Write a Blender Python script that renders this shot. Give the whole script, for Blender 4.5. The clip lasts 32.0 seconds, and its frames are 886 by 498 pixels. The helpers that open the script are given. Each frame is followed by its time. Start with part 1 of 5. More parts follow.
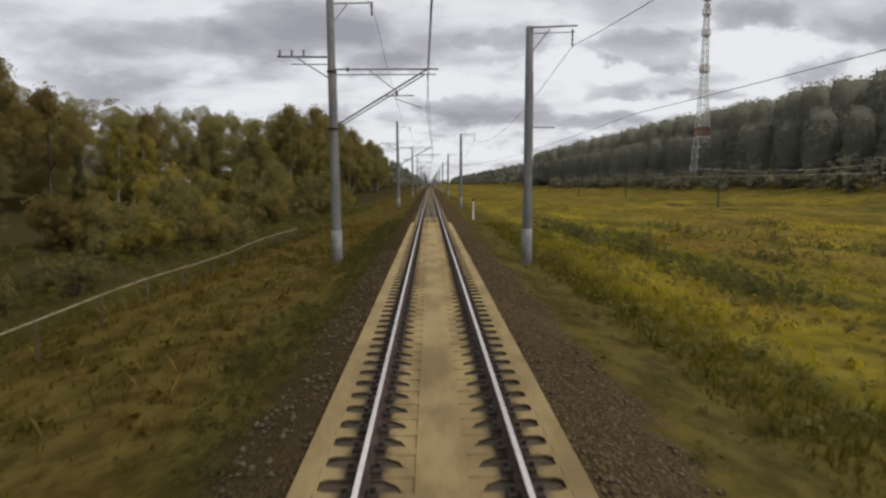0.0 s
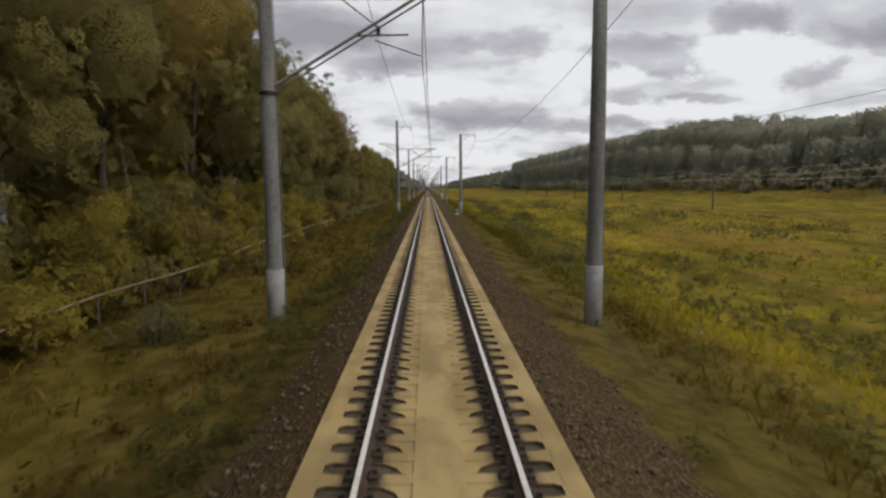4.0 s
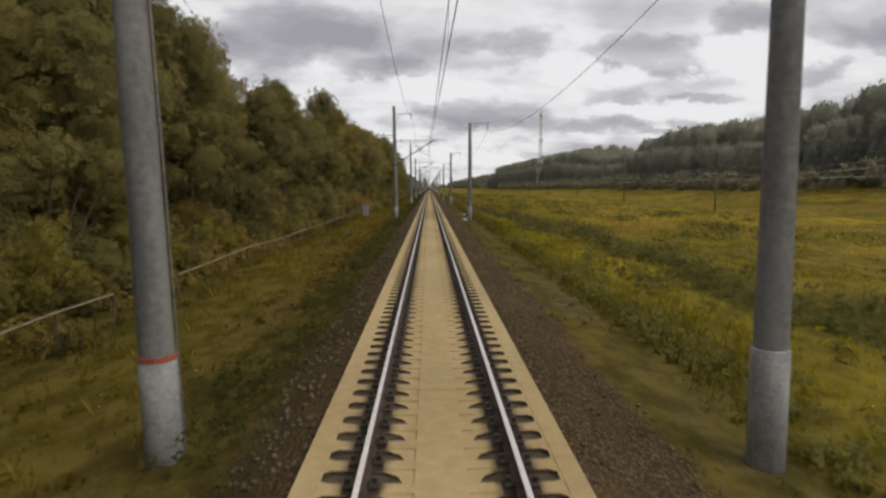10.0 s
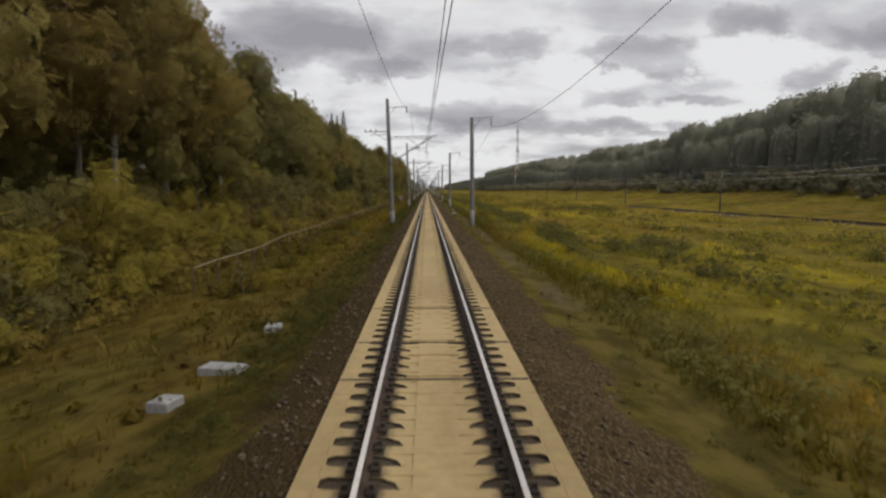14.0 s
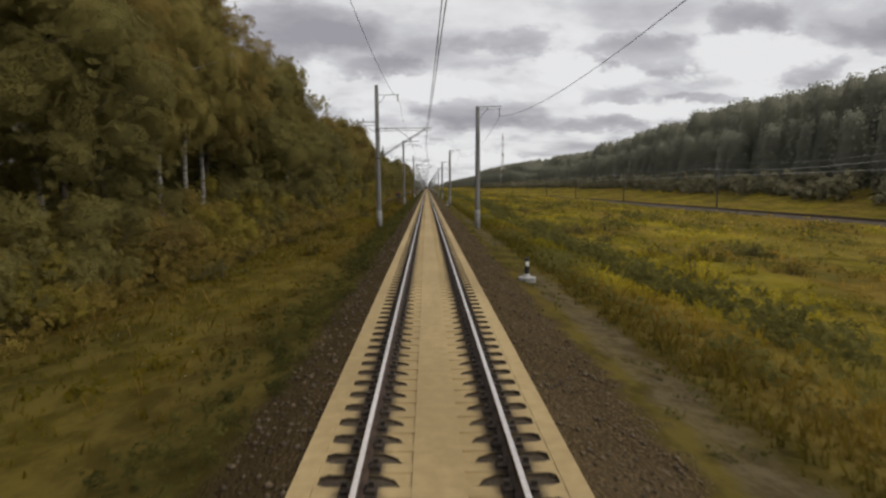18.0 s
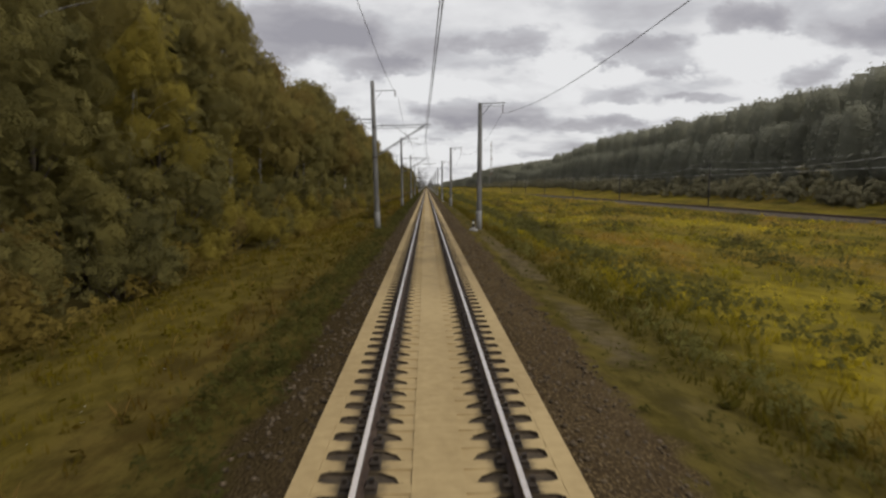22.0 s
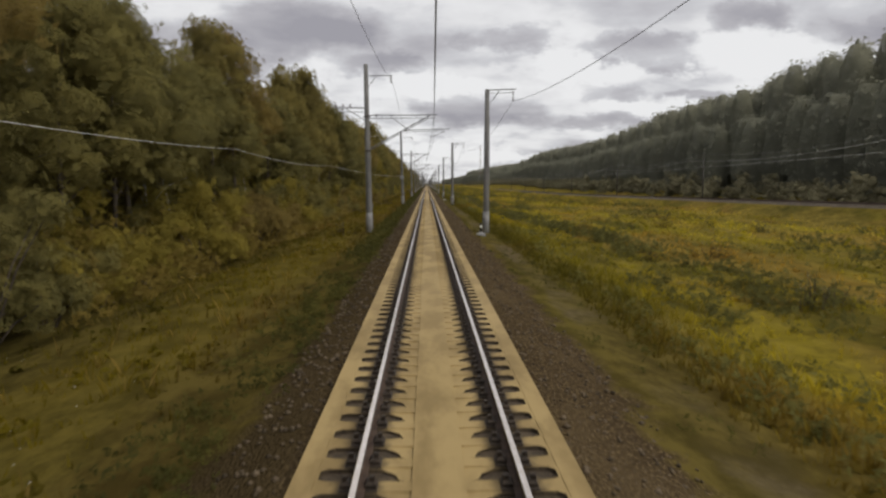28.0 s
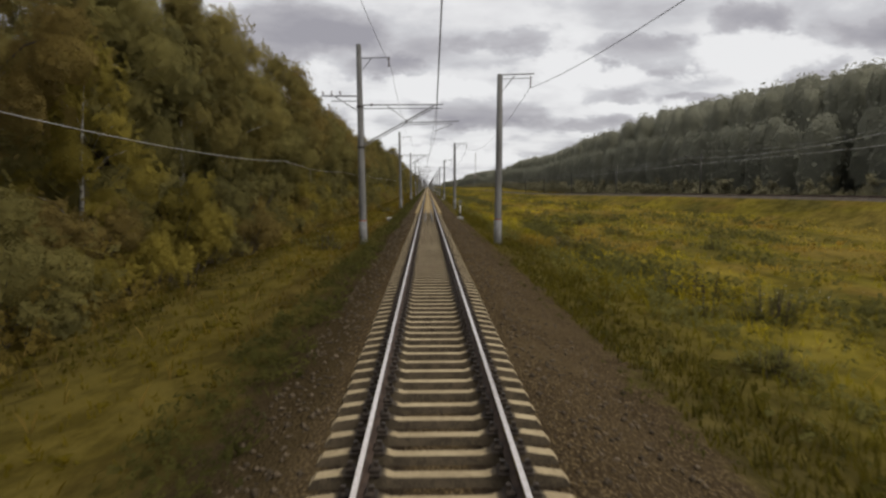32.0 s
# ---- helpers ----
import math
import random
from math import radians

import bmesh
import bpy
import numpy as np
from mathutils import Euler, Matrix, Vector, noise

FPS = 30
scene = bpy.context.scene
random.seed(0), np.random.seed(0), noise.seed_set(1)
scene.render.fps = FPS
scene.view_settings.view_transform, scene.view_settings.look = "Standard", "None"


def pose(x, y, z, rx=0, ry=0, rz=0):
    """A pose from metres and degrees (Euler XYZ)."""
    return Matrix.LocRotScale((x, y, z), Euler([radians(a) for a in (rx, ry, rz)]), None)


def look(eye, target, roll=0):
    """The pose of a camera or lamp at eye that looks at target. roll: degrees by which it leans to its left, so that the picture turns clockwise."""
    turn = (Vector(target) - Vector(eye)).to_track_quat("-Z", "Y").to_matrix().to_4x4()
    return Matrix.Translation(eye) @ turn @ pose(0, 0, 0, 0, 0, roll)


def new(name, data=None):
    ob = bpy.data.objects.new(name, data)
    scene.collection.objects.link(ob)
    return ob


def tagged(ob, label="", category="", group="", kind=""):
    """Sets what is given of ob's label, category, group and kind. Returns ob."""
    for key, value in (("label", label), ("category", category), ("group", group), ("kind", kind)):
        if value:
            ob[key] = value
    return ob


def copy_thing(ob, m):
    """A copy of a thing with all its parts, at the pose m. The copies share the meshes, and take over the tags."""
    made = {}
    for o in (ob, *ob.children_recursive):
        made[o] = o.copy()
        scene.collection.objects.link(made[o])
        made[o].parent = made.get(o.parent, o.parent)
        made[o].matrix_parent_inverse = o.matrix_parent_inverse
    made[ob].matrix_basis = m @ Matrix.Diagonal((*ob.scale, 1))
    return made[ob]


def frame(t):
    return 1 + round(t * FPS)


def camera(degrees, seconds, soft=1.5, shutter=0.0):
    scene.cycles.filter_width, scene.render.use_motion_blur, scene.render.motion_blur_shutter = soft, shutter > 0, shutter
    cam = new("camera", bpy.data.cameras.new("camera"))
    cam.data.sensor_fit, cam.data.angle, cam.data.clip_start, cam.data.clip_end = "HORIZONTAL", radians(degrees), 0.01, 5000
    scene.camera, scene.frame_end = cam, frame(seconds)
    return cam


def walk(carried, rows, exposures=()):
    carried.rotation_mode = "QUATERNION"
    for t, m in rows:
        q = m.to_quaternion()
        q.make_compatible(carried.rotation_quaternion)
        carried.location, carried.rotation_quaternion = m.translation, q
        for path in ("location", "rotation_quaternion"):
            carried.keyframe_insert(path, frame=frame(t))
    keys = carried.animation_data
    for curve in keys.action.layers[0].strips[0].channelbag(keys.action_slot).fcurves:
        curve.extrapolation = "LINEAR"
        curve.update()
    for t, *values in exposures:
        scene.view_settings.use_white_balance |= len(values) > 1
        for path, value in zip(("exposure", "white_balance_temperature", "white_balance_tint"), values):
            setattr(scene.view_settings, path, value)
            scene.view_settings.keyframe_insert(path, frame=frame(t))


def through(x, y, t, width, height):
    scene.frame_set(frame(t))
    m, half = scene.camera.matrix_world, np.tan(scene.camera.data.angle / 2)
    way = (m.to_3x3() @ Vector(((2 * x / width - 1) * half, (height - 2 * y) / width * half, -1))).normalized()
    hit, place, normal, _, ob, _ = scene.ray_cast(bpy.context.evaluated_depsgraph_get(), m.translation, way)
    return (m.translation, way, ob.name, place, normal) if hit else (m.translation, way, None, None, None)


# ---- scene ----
cam = camera(70.0, 32.0, soft=2.5, shutter=0.06)

# seconds, metres along the line, degrees to the right, degrees down
RIDE = [
    (0.0, 0.00, 1.21, 5.99),
    (1.0, -31.23, 1.20, 5.81),
    (2.0, -62.57, 1.32, 5.85),
    (3.0, -94.03, 1.46, 5.75),
    (6.0, -187.72, 1.27, 5.55),
    (7.0, -218.77, 1.38, 5.82),
    (8.0, -249.68, 1.37, 5.65),
    (9.0, -280.50, 1.30, 5.67),
    (10.0, -311.17, 1.26, 5.63),
    (11.0, -341.57, 1.27, 5.64),
    (12.0, -371.75, 1.20, 5.52),
    (13.0, -401.19, 1.26, 5.59),
    (14.0, -431.68, 1.46, 5.46),
    (17.0, -525.25, 1.25, 5.94),
    (18.0, -557.10, 1.47, 5.68),
    (19.0, -589.13, 1.39, 5.70),
    (20.0, -621.14, 1.40, 5.67),
    (21.0, -653.02, 1.31, 5.84),
    (22.0, -684.74, 1.52, 5.69),
    (23.0, -716.34, 1.42, 5.87),
    (24.0, -747.99, 1.52, 5.68),
    (25.0, -779.51, 1.53, 5.73),
    (28.0, -873.94, 1.49, 5.91),
    (29.0, -905.46, 1.23, 5.90),
    (30.0, -937.00, 1.61, 5.75),
    (31.0, -968.43, 1.42, 5.86),
    (32.0, -999.75, 1.42, 5.69),
]
EYE_X, EYE_Z = -0.118, 2.79      # beside the track's axis, above the railheads
walk(cam, [(t, pose(EYE_X, y, EYE_Z, 90 - down, 0, -right)) for t, y, right, down in RIDE],
     [(0.0, 0.05, 6440, 10), (1.0, 0.0, 6440, 10), (2.0, -0.05, 6440, 10), (3.0, 0.02, 6460, 10), (6.0, 0.06, 6620, 10), (9.0, 0.10, 6620, 10), (12.0, 0.0, 6620, 10), (20.0, 0.0, 6620, 10), (26.0, 0.05, 6620, 10), (32.0, 0.07, 6620, 10)])

# ---------------------------------------------------------------- sky and light
SUN_UP, SUN_TURN = radians(48), radians(125)
world = bpy.data.worlds.new("overcast_sky")
scene.world = world
world.use_nodes = True
wt = world.node_tree
wt.nodes.clear()


def wnode(kind, **inputs):
    n = wt.nodes.new(kind)
    for key, value in inputs.items():
        n.inputs[key].default_value = value
    return n


def wmath(op, a, b):
    n = wt.nodes.new("ShaderNodeMath")
    n.operation = op
    for i, v in enumerate((a, b)):
        if isinstance(v, (int, float)):
            n.inputs[i].default_value = v
        else:
            wt.links.new(v, n.inputs[i])
    return n.outputs[0]


coord = wt.nodes.new("ShaderNodeTexCoord")
sep = wt.nodes.new("ShaderNodeSeparateXYZ")
wt.links.new(coord.outputs["Generated"], sep.inputs[0])


def wnoise(vector, scale, detail, rough, twist=0.0):
    n = wnode("ShaderNodeTexNoise", Scale=scale, Detail=detail, Roughness=rough, Distortion=twist)
    wt.links.new(vector, n.inputs["Vector"])
    return n.outputs[0]


def wrange(value, lo, hi, a=0.0, b=1.0):
    n = wt.nodes.new("ShaderNodeMapRange")
    n.interpolation_type = "SMOOTHSTEP"
    wt.links.new(value, n.inputs[0])
    for i, v in enumerate((lo, hi, a, b)):
        n.inputs[i + 1].default_value = v
    return n.outputs[0]


# a cloud sheet seen from below: its clouds flatten and crowd together towards the horizon
rise = wmath("MAXIMUM", sep.outputs[2], 0.0)
lift = wmath("ADD", rise, 0.17)
comb = wt.nodes.new("ShaderNodeCombineXYZ")
wt.links.new(wmath("DIVIDE", sep.outputs[0], lift), comb.inputs[0])
wt.links.new(wmath("DIVIDE", sep.outputs[1], lift), comb.inputs[1])
comb.inputs[2].default_value = 2.3
sheet = wnoise(comb.outputs[0], 1.75, 6.0, 0.50, 0.15)
ahead = wmath("MAXIMUM", sep.outputs[1], 0.05)
across, upward = wmath("DIVIDE", sep.outputs[0], ahead), wmath("DIVIDE", sep.outputs[2], ahead)
puff = wt.nodes.new("ShaderNodeCombineXYZ")
wt.links.new(across, puff.inputs[0])
wt.links.new(wmath("MULTIPLY", upward, 1.7), puff.inputs[1])
puff.inputs[2].default_value = 4.1
rag, curl = wmath("SUBTRACT", wnoise(puff.outputs[0], 9.0, 6.0, 0.62), 0.5), wmath("SUBTRACT", wnoise(puff.outputs[0], 14.0, 6.0, 0.62), 0.5)
# the largest clouds over the line: sideways, height, half width, half height, thickness
CLOUDS = [(-0.22, 0.235, 0.13, 0.045, 0.20), (-0.075, 0.182, 0.07, 0.020, 0.16), (0.365, 0.205, 0.11, 0.026, 0.24), (0.285, 0.140, 0.055, 0.016, 0.15), (0.150, 0.225, 0.075, 0.022, 0.15),
          (0.610, 0.180, 0.055, 0.020, 0.17), (0.070, 0.113, 0.085, 0.020, 0.17), (0.275, 0.092, 0.10, 0.013, 0.16), (0.50, 0.250, 0.075, 0.030, 0.18), (0.42, 0.142, 0.06, 0.007, 0.12),
          (-0.42, 0.200, 0.14, 0.05, 0.15), (0.76, 0.235, 0.12, 0.03, 0.15), (0.03, 0.065, 0.09, 0.007, 0.12)]
GAPS = [(0.50, 0.205, 0.10, 0.035, 0.22), (0.22, 0.178, 0.10, 0.020, 0.16), (0.02, 0.150, 0.09, 0.014, 0.14), (0.40, 0.115, 0.10, 0.016, 0.14), (-0.07, 0.100, 0.07, 0.03, 0.13), (0.07, 0.040, 0.20, 0.012, 0.15)]
across = wmath("ADD", across, wmath("MULTIPLY", rag, 0.20))
upward = wmath("ADD", upward, wmath("MULTIPLY", curl, 0.075))
thick = wmath("ADD", sheet, wmath("MULTIPLY", curl, 0.10))
for sign, shapes in ((1.0, CLOUDS), (-1.0, GAPS)):
    for cx, cz, w, h, amount in shapes:
        p = wmath("DIVIDE", wmath("SUBTRACT", across, cx), w)
        q = wmath("DIVIDE", wmath("SUBTRACT", upward, cz), h)
        far = wmath("ADD", wmath("MULTIPLY", p, p), wmath("MULTIPLY", q, q))
        thick = wmath("ADD", thick, wrange(far, 0.15, 1.7, sign * amount, 0.0))
ramp = wt.nodes.new("ShaderNodeValToRGB")
ramp.color_ramp.elements[0].position, ramp.color_ramp.elements[0].color = 0.40, (0.825, 0.835, 0.855, 1)
ramp.color_ramp.elements[1].position, ramp.color_ramp.elements[1].color = 0.80, (0.34, 0.335, 0.375, 1)
for at, tone in ((0.48, (0.75, 0.757, 0.78, 1)), (0.55, (0.60, 0.607, 0.64, 1)), (0.66, (0.46, 0.455, 0.49, 1))):
    e = ramp.color_ramp.elements.new(at)
    e.color = tone
wt.links.new(thick, ramp.inputs[0])
sky = wt.nodes.new("ShaderNodeTexSky")
sky.sky_type, sky.sun_disc = "NISHITA", False
sky.sun_elevation, sky.sun_rotation = SUN_UP, SUN_TURN
bg_sky, bg_cloud = wnode("ShaderNodeBackground", Strength=0.05), wnode("ShaderNodeBackground", Strength=1.0)
wt.links.new(sky.outputs[0], bg_sky.inputs[0])
wt.links.new(ramp.outputs[0], bg_cloud.inputs[0])
mixw = wnode("ShaderNodeMixShader", Fac=0.93)
wt.links.new(bg_sky.outputs[0], mixw.inputs[1])
wt.links.new(bg_cloud.outputs[0], mixw.inputs[2])
wout = wt.nodes.new("ShaderNodeOutputWorld")
wt.links.new(mixw.outputs[0], wout.inputs[0])

sun = new("sun", bpy.data.lights.new("sun", "SUN"))
sun.data.energy, sun.data.angle, sun.data.color = 1.7, radians(42), (1.0, 0.95, 0.84)
sun.matrix_world = look((0, 0, 0), (-math.sin(SUN_TURN) * math.cos(SUN_UP), -math.cos(SUN_TURN) * math.cos(SUN_UP), -math.sin(SUN_UP)))

# ---------------------------------------------------------------- materials


class Nodes:
    """A small writer of material node trees."""

    def __init__(self, name, rough=0.8, metal=0.0, spec=0.3):
        self.mat = bpy.data.materials.new(name)
        self.mat.use_nodes = True
        self.t = self.mat.node_tree
        self.bsdf = self.t.nodes["Principled BSDF"]
        self.bsdf.inputs["Roughness"].default_value = rough
        self.bsdf.inputs["Metallic"].default_value = metal
        self.bsdf.inputs["Specular IOR Level"].default_value = spec
        self.pos = self.t.nodes.new("ShaderNodeNewGeometry").outputs["Position"]
        s = self.t.nodes.new("ShaderNodeSeparateXYZ")
        self.t.links.new(self.pos, s.inputs[0])
        self.x, self.y, self.z = s.outputs

    def put(self, value, socket):
        if isinstance(value, (int, float)):
            socket.default_value = value
        elif isinstance(value, tuple):
            socket.default_value = (*value, 1) if len(value) == 3 else value
        else:
            self.t.links.new(value, socket)

    def noise(self, scale, detail=4.0, rough=0.55, stretch=None):
        n = self.t.nodes.new("ShaderNodeTexNoise")
        n.inputs["Scale"].default_value, n.inputs["Detail"].default_value, n.inputs["Roughness"].default_value = scale, detail, rough
        v = self.pos
        if stretch:
            m = self.t.nodes.new("ShaderNodeVectorMath")
            m.operation = "MULTIPLY"
            m.inputs[1].default_value = stretch
            self.t.links.new(v, m.inputs[0])
            v = m.outputs[0]
        self.t.links.new(v, n.inputs["Vector"])
        return n.outputs[0]

    def cells(self, scale):
        n = self.t.nodes.new("ShaderNodeTexVoronoi")
        n.inputs["Scale"].default_value = scale
        self.t.links.new(self.pos, n.inputs["Vector"])
        return n.outputs["Distance"], n.outputs["Color"]

    def math(self, op, a, b=0.0):
        n = self.t.nodes.new("ShaderNodeMath")
        n.operation = op
        self.put(a, n.inputs[0])
        self.put(b, n.inputs[1])
        return n.outputs[0]

    def ramp(self, fac, lo, hi, a=0.0, b=1.0):
        n = self.t.nodes.new("ShaderNodeMapRange")
        n.interpolation_type = "SMOOTHSTEP"
        for i, v in enumerate((fac, lo, hi, a, b)):
            self.put(v, n.inputs[i])
        return n.outputs[0]

    def mix(self, fac, a, b):
        n = self.t.nodes.new("ShaderNodeMix")
        n.data_type = "RGBA"
        self.put(fac, n.inputs[0])
        self.put(a, n.inputs[6])
        self.put(b, n.inputs[7])
        return n.outputs[2]

    def each(self):
        return self.t.nodes.new("ShaderNodeObjectInfo").outputs["Random"]

    def finish(self, color, bump=None, depth=0.02, strength=0.6, upright=None):
        self.put(color, self.bsdf.inputs["Base Color"])
        if bump is not None:
            b = self.t.nodes.new("ShaderNodeBump")
            b.inputs["Distance"].default_value, b.inputs["Strength"].default_value = depth, strength
            self.put(bump, b.inputs["Height"])
            self.t.links.new(b.outputs[0], self.bsdf.inputs["Normal"])
        if upright is not None:
            # soft plants shade by the mass that they form, more than by single blades
            m = self.t.nodes.new("ShaderNodeVectorMath")
            m.operation = "SCALE"
            m.inputs["Scale"].default_value = upright
            self.t.links.new(self.t.nodes["Geometry"].outputs["Normal"], m.inputs[0])
            a = self.t.nodes.new("ShaderNodeVectorMath")
            a.inputs[1].default_value = (0, 0, 1 - upright)
            self.t.links.new(m.outputs[0], a.inputs[0])
            k = self.t.nodes.new("ShaderNodeVectorMath")
            k.operation = "NORMALIZE"
            self.t.links.new(a.outputs[0], k.inputs[0])
            self.t.links.new(k.outputs[0], self.bsdf.inputs["Normal"])
        return self.mat

    def plant(self, color, alpha=None, through=0.45, upright=0.6):
        """Thin leaves: part of the light goes through them, and gaps lie between them."""
        self.finish(color, upright=upright if upright < 1 else None)
        link = self.t.links.new
        back = self.t.nodes.new("ShaderNodeBsdfTranslucent")
        self.put(color, back.inputs["Color"])
        both = self.t.nodes.new("ShaderNodeMixShader")
        both.inputs[0].default_value = through
        link(self.bsdf.outputs[0], both.inputs[1])
        link(back.outputs[0], both.inputs[2])
        out = self.t.nodes["Material Output"].inputs[0]
        if alpha is None:
            link(both.outputs[0], out)
        else:
            gap = self.t.nodes.new("ShaderNodeMixShader")
            link(alpha, gap.inputs[0])
            link(self.t.nodes.new("ShaderNodeBsdfTransparent").outputs[0], gap.inputs[1])
            link(both.outputs[0], gap.inputs[2])
            link(gap.outputs[0], out)
        return self.mat


def two_tone(name, dark, light, scale, rough=0.8, metal=0.0, depth=0.01, stretch=None, fine=8.0, spec=0.3):
    n = Nodes(name, rough, metal, spec)
    a = n.noise(scale, 5.0, 0.6, stretch)
    b = n.noise(scale * fine, 3.0)
    f = n.math("ADD", n.math("MULTIPLY", a, 0.65), n.math("MULTIPLY", b, 0.35))
    return n.finish(n.mix(n.ramp(f, 0.35, 0.65), dark, light), b, depth)


def leaf_material(name, dark, light, grain=10.0, gap=0.50, upright=0.6):
    n = Nodes(name, 0.9, 0.0, 0.03)
    geo = n.t.nodes["Geometry"]
    f = n.math("ADD", n.math("MULTIPLY", geo.outputs["Random Per Island"], 0.16), n.math("MULTIPLY", n.noise(0.5, 5.0, 0.65), 1.0))
    f = n.math("ADD", f, n.math("MULTIPLY", n.each(), 0.25))
    fine = n.noise(grain, 2.0, 0.6)
    return n.plant(n.mix(n.ramp(f, 0.35, 0.95), dark, light), n.ramp(fine, gap, gap + 0.02), 0.5, upright)


def bed_concrete():
    """Beige concrete, browner with oil and dust on the first and the last stretch."""
    n = Nodes("worn_beige_concrete", 0.85, 0, 0.25)
    a, b = n.noise(0.5, 5.0, 0.6, (1, 0.25, 1)), n.noise(5.0, 4.0)
    f = n.math("ADD", n.math("MULTIPLY", a, 0.65), n.math("MULTIPLY", b, 0.35))
    c = n.mix(n.ramp(f, 0.35, 0.65), (0.290, 0.209, 0.100), (0.410, 0.305, 0.153))
    dusty = n.math("MAXIMUM", n.ramp(n.y, -330.0, -100.0), n.ramp(n.y, -735.0, -800.0))
    dusty = n.math("MULTIPLY", dusty, n.ramp(n.noise(0.08, 3.0), 0.25, 0.6, 0.5, 0.9))
    c = n.mix(dusty, c, n.mix(n.ramp(n.noise(0.9, 4.0, 0.6, (1.6, 0.6, 1)), 0.38, 0.62), (0.205, 0.142, 0.057), (0.34, 0.245, 0.106)))
    for mid, half in ((-30.0, 62.0), (-648.0, 26.0), (-240.0, 18.0), (-771.0, 22.0)):
        # stretches soiled by dripping oil and brown dust
        soil = n.ramp(n.math("ADD", n.math("ABSOLUTE", n.math("SUBTRACT", n.y, mid)), n.math("MULTIPLY", n.noise(0.3, 4.0), 14.0)), half + 7.0, half * 0.6, 0.0, 0.62)
        c = n.mix(soil, c, n.mix(n.ramp(n.noise(1.1, 5.0, 0.65, (1.6, 0.5, 1)), 0.35, 0.65), (0.115, 0.080, 0.034), (0.245, 0.178, 0.082)))
    rail = n.math("ABSOLUTE", n.math("SUBTRACT", n.math("ABSOLUTE", n.x), 0.80))
    stain = n.ramp(n.math("ADD", rail, n.math("MULTIPLY", n.noise(6.0, 4.0), 0.22)), 0.42, 0.24, 0.0, 0.9)
    c = n.mix(stain, c, (0.040, 0.029, 0.019))
    return n.finish(c, b, 0.006)


CONCRETE = bed_concrete()


def open_sleeper():
    """Grey-beige concrete, greasy and brown at the rail seats; a few sleepers are reddish."""
    n = Nodes("grey_beige_sleeper_concrete", 0.85, 0, 0.25)
    fine = n.noise(12.0, 3.0)
    c = n.mix(n.ramp(n.math("ADD", n.math("MULTIPLY", n.noise(1.5, 5.0, 0.6), 0.65), n.math("MULTIPLY", fine, 0.35)), 0.35, 0.65), (0.27, 0.208, 0.120), (0.40, 0.318, 0.19))
    c = n.mix(n.ramp(n.each(), 0.93, 0.95, 0.0, 0.28), c, (0.30, 0.17, 0.12))
    rail = n.math("ABSOLUTE", n.math("SUBTRACT", n.math("ABSOLUTE", n.x), 0.79))
    grease = n.ramp(n.math("ADD", rail, n.math("MULTIPLY", n.noise(7.0, 4.0), 0.16)), 0.335, 0.285, 0.0, 0.92)
    return n.finish(n.mix(grease, c, (0.036, 0.026, 0.018)), fine, 0.006)


SLEEPER = open_sleeper()
# darker tone for the sides and ends of the open sleepers
SLEEPER_SIDE = two_tone("dark_sleeper_side", (0.050, 0.038, 0.024), (0.115, 0.088, 0.056), 5.0, 0.9, 0, 0.006)
POLE = two_tone("grey_spun_concrete", (0.105, 0.103, 0.101), (0.205, 0.20, 0.192), 1.2, 0.8, 0, 0.004, (1, 1, 0.25))
PLINTH = two_tone("pale_painted_concrete", (0.19, 0.188, 0.192), (0.33, 0.325, 0.32), 2.0, 0.75, 0, 0.004)
STEEL = two_tone("galvanised_steel", (0.16, 0.16, 0.165), (0.28, 0.28, 0.285), 4.0, 0.5, 0.6, 0.002)
PALE_WIRE = two_tone("bare_aluminium_wire", (0.45, 0.45, 0.44), (0.65, 0.65, 0.63), 3.0, 0.5, 0.3, 0.001)
DARK_POLE = two_tone("tarred_dark_pole", (0.045, 0.042, 0.038), (0.09, 0.085, 0.078), 1.5, 0.85)
WIRE = two_tone("weathered_wire", (0.09, 0.09, 0.10), (0.16, 0.16, 0.17), 5.0, 0.5, 0.6, 0.001)
RUST = two_tone("rusty_rail_steel", (0.035, 0.022, 0.016), (0.085, 0.055, 0.038), 6.0, 0.75, 0.2, 0.003)
POLISH = two_tone("polished_railhead", (0.66, 0.59, 0.53), (0.84, 0.77, 0.71), 1.5, 0.26, 1.0, 0.0005, (1, 0.1, 1))
GUARD = two_tone("grey_guard_rail_steel", (0.060, 0.048, 0.038), (0.135, 0.112, 0.09), 4.0, 0.55, 0.4, 0.002)
GRIME = two_tone("oily_brown_grime", (0.034, 0.025, 0.016), (0.088, 0.064, 0.040), 7.0, 0.85, 0, 0.01)
IRON = two_tone("oiled_dark_iron", (0.022, 0.017, 0.013), (0.062, 0.046, 0.034), 9.0, 0.6, 0.4, 0.004)
DIM_PLATE = two_tone("weathered_sign_plate", (0.17, 0.16, 0.11), (0.27, 0.255, 0.18), 4.0, 0.7)
DARK_CASE = two_tone("dark_grey_enamel", (0.035, 0.035, 0.036), (0.075, 0.074, 0.073), 3.0, 0.5)
RED = two_tone("faded_red_paint", (0.20, 0.055, 0.038), (0.36, 0.11, 0.07), 4.0, 0.6)
WHITE = two_tone("chalky_white_paint", (0.42, 0.41, 0.38), (0.72, 0.71, 0.68), 4.0, 0.75, 0, 0.004)
BLACK = two_tone("black_paint", (0.012, 0.012, 0.012), (0.03, 0.03, 0.03), 6.0, 0.6)
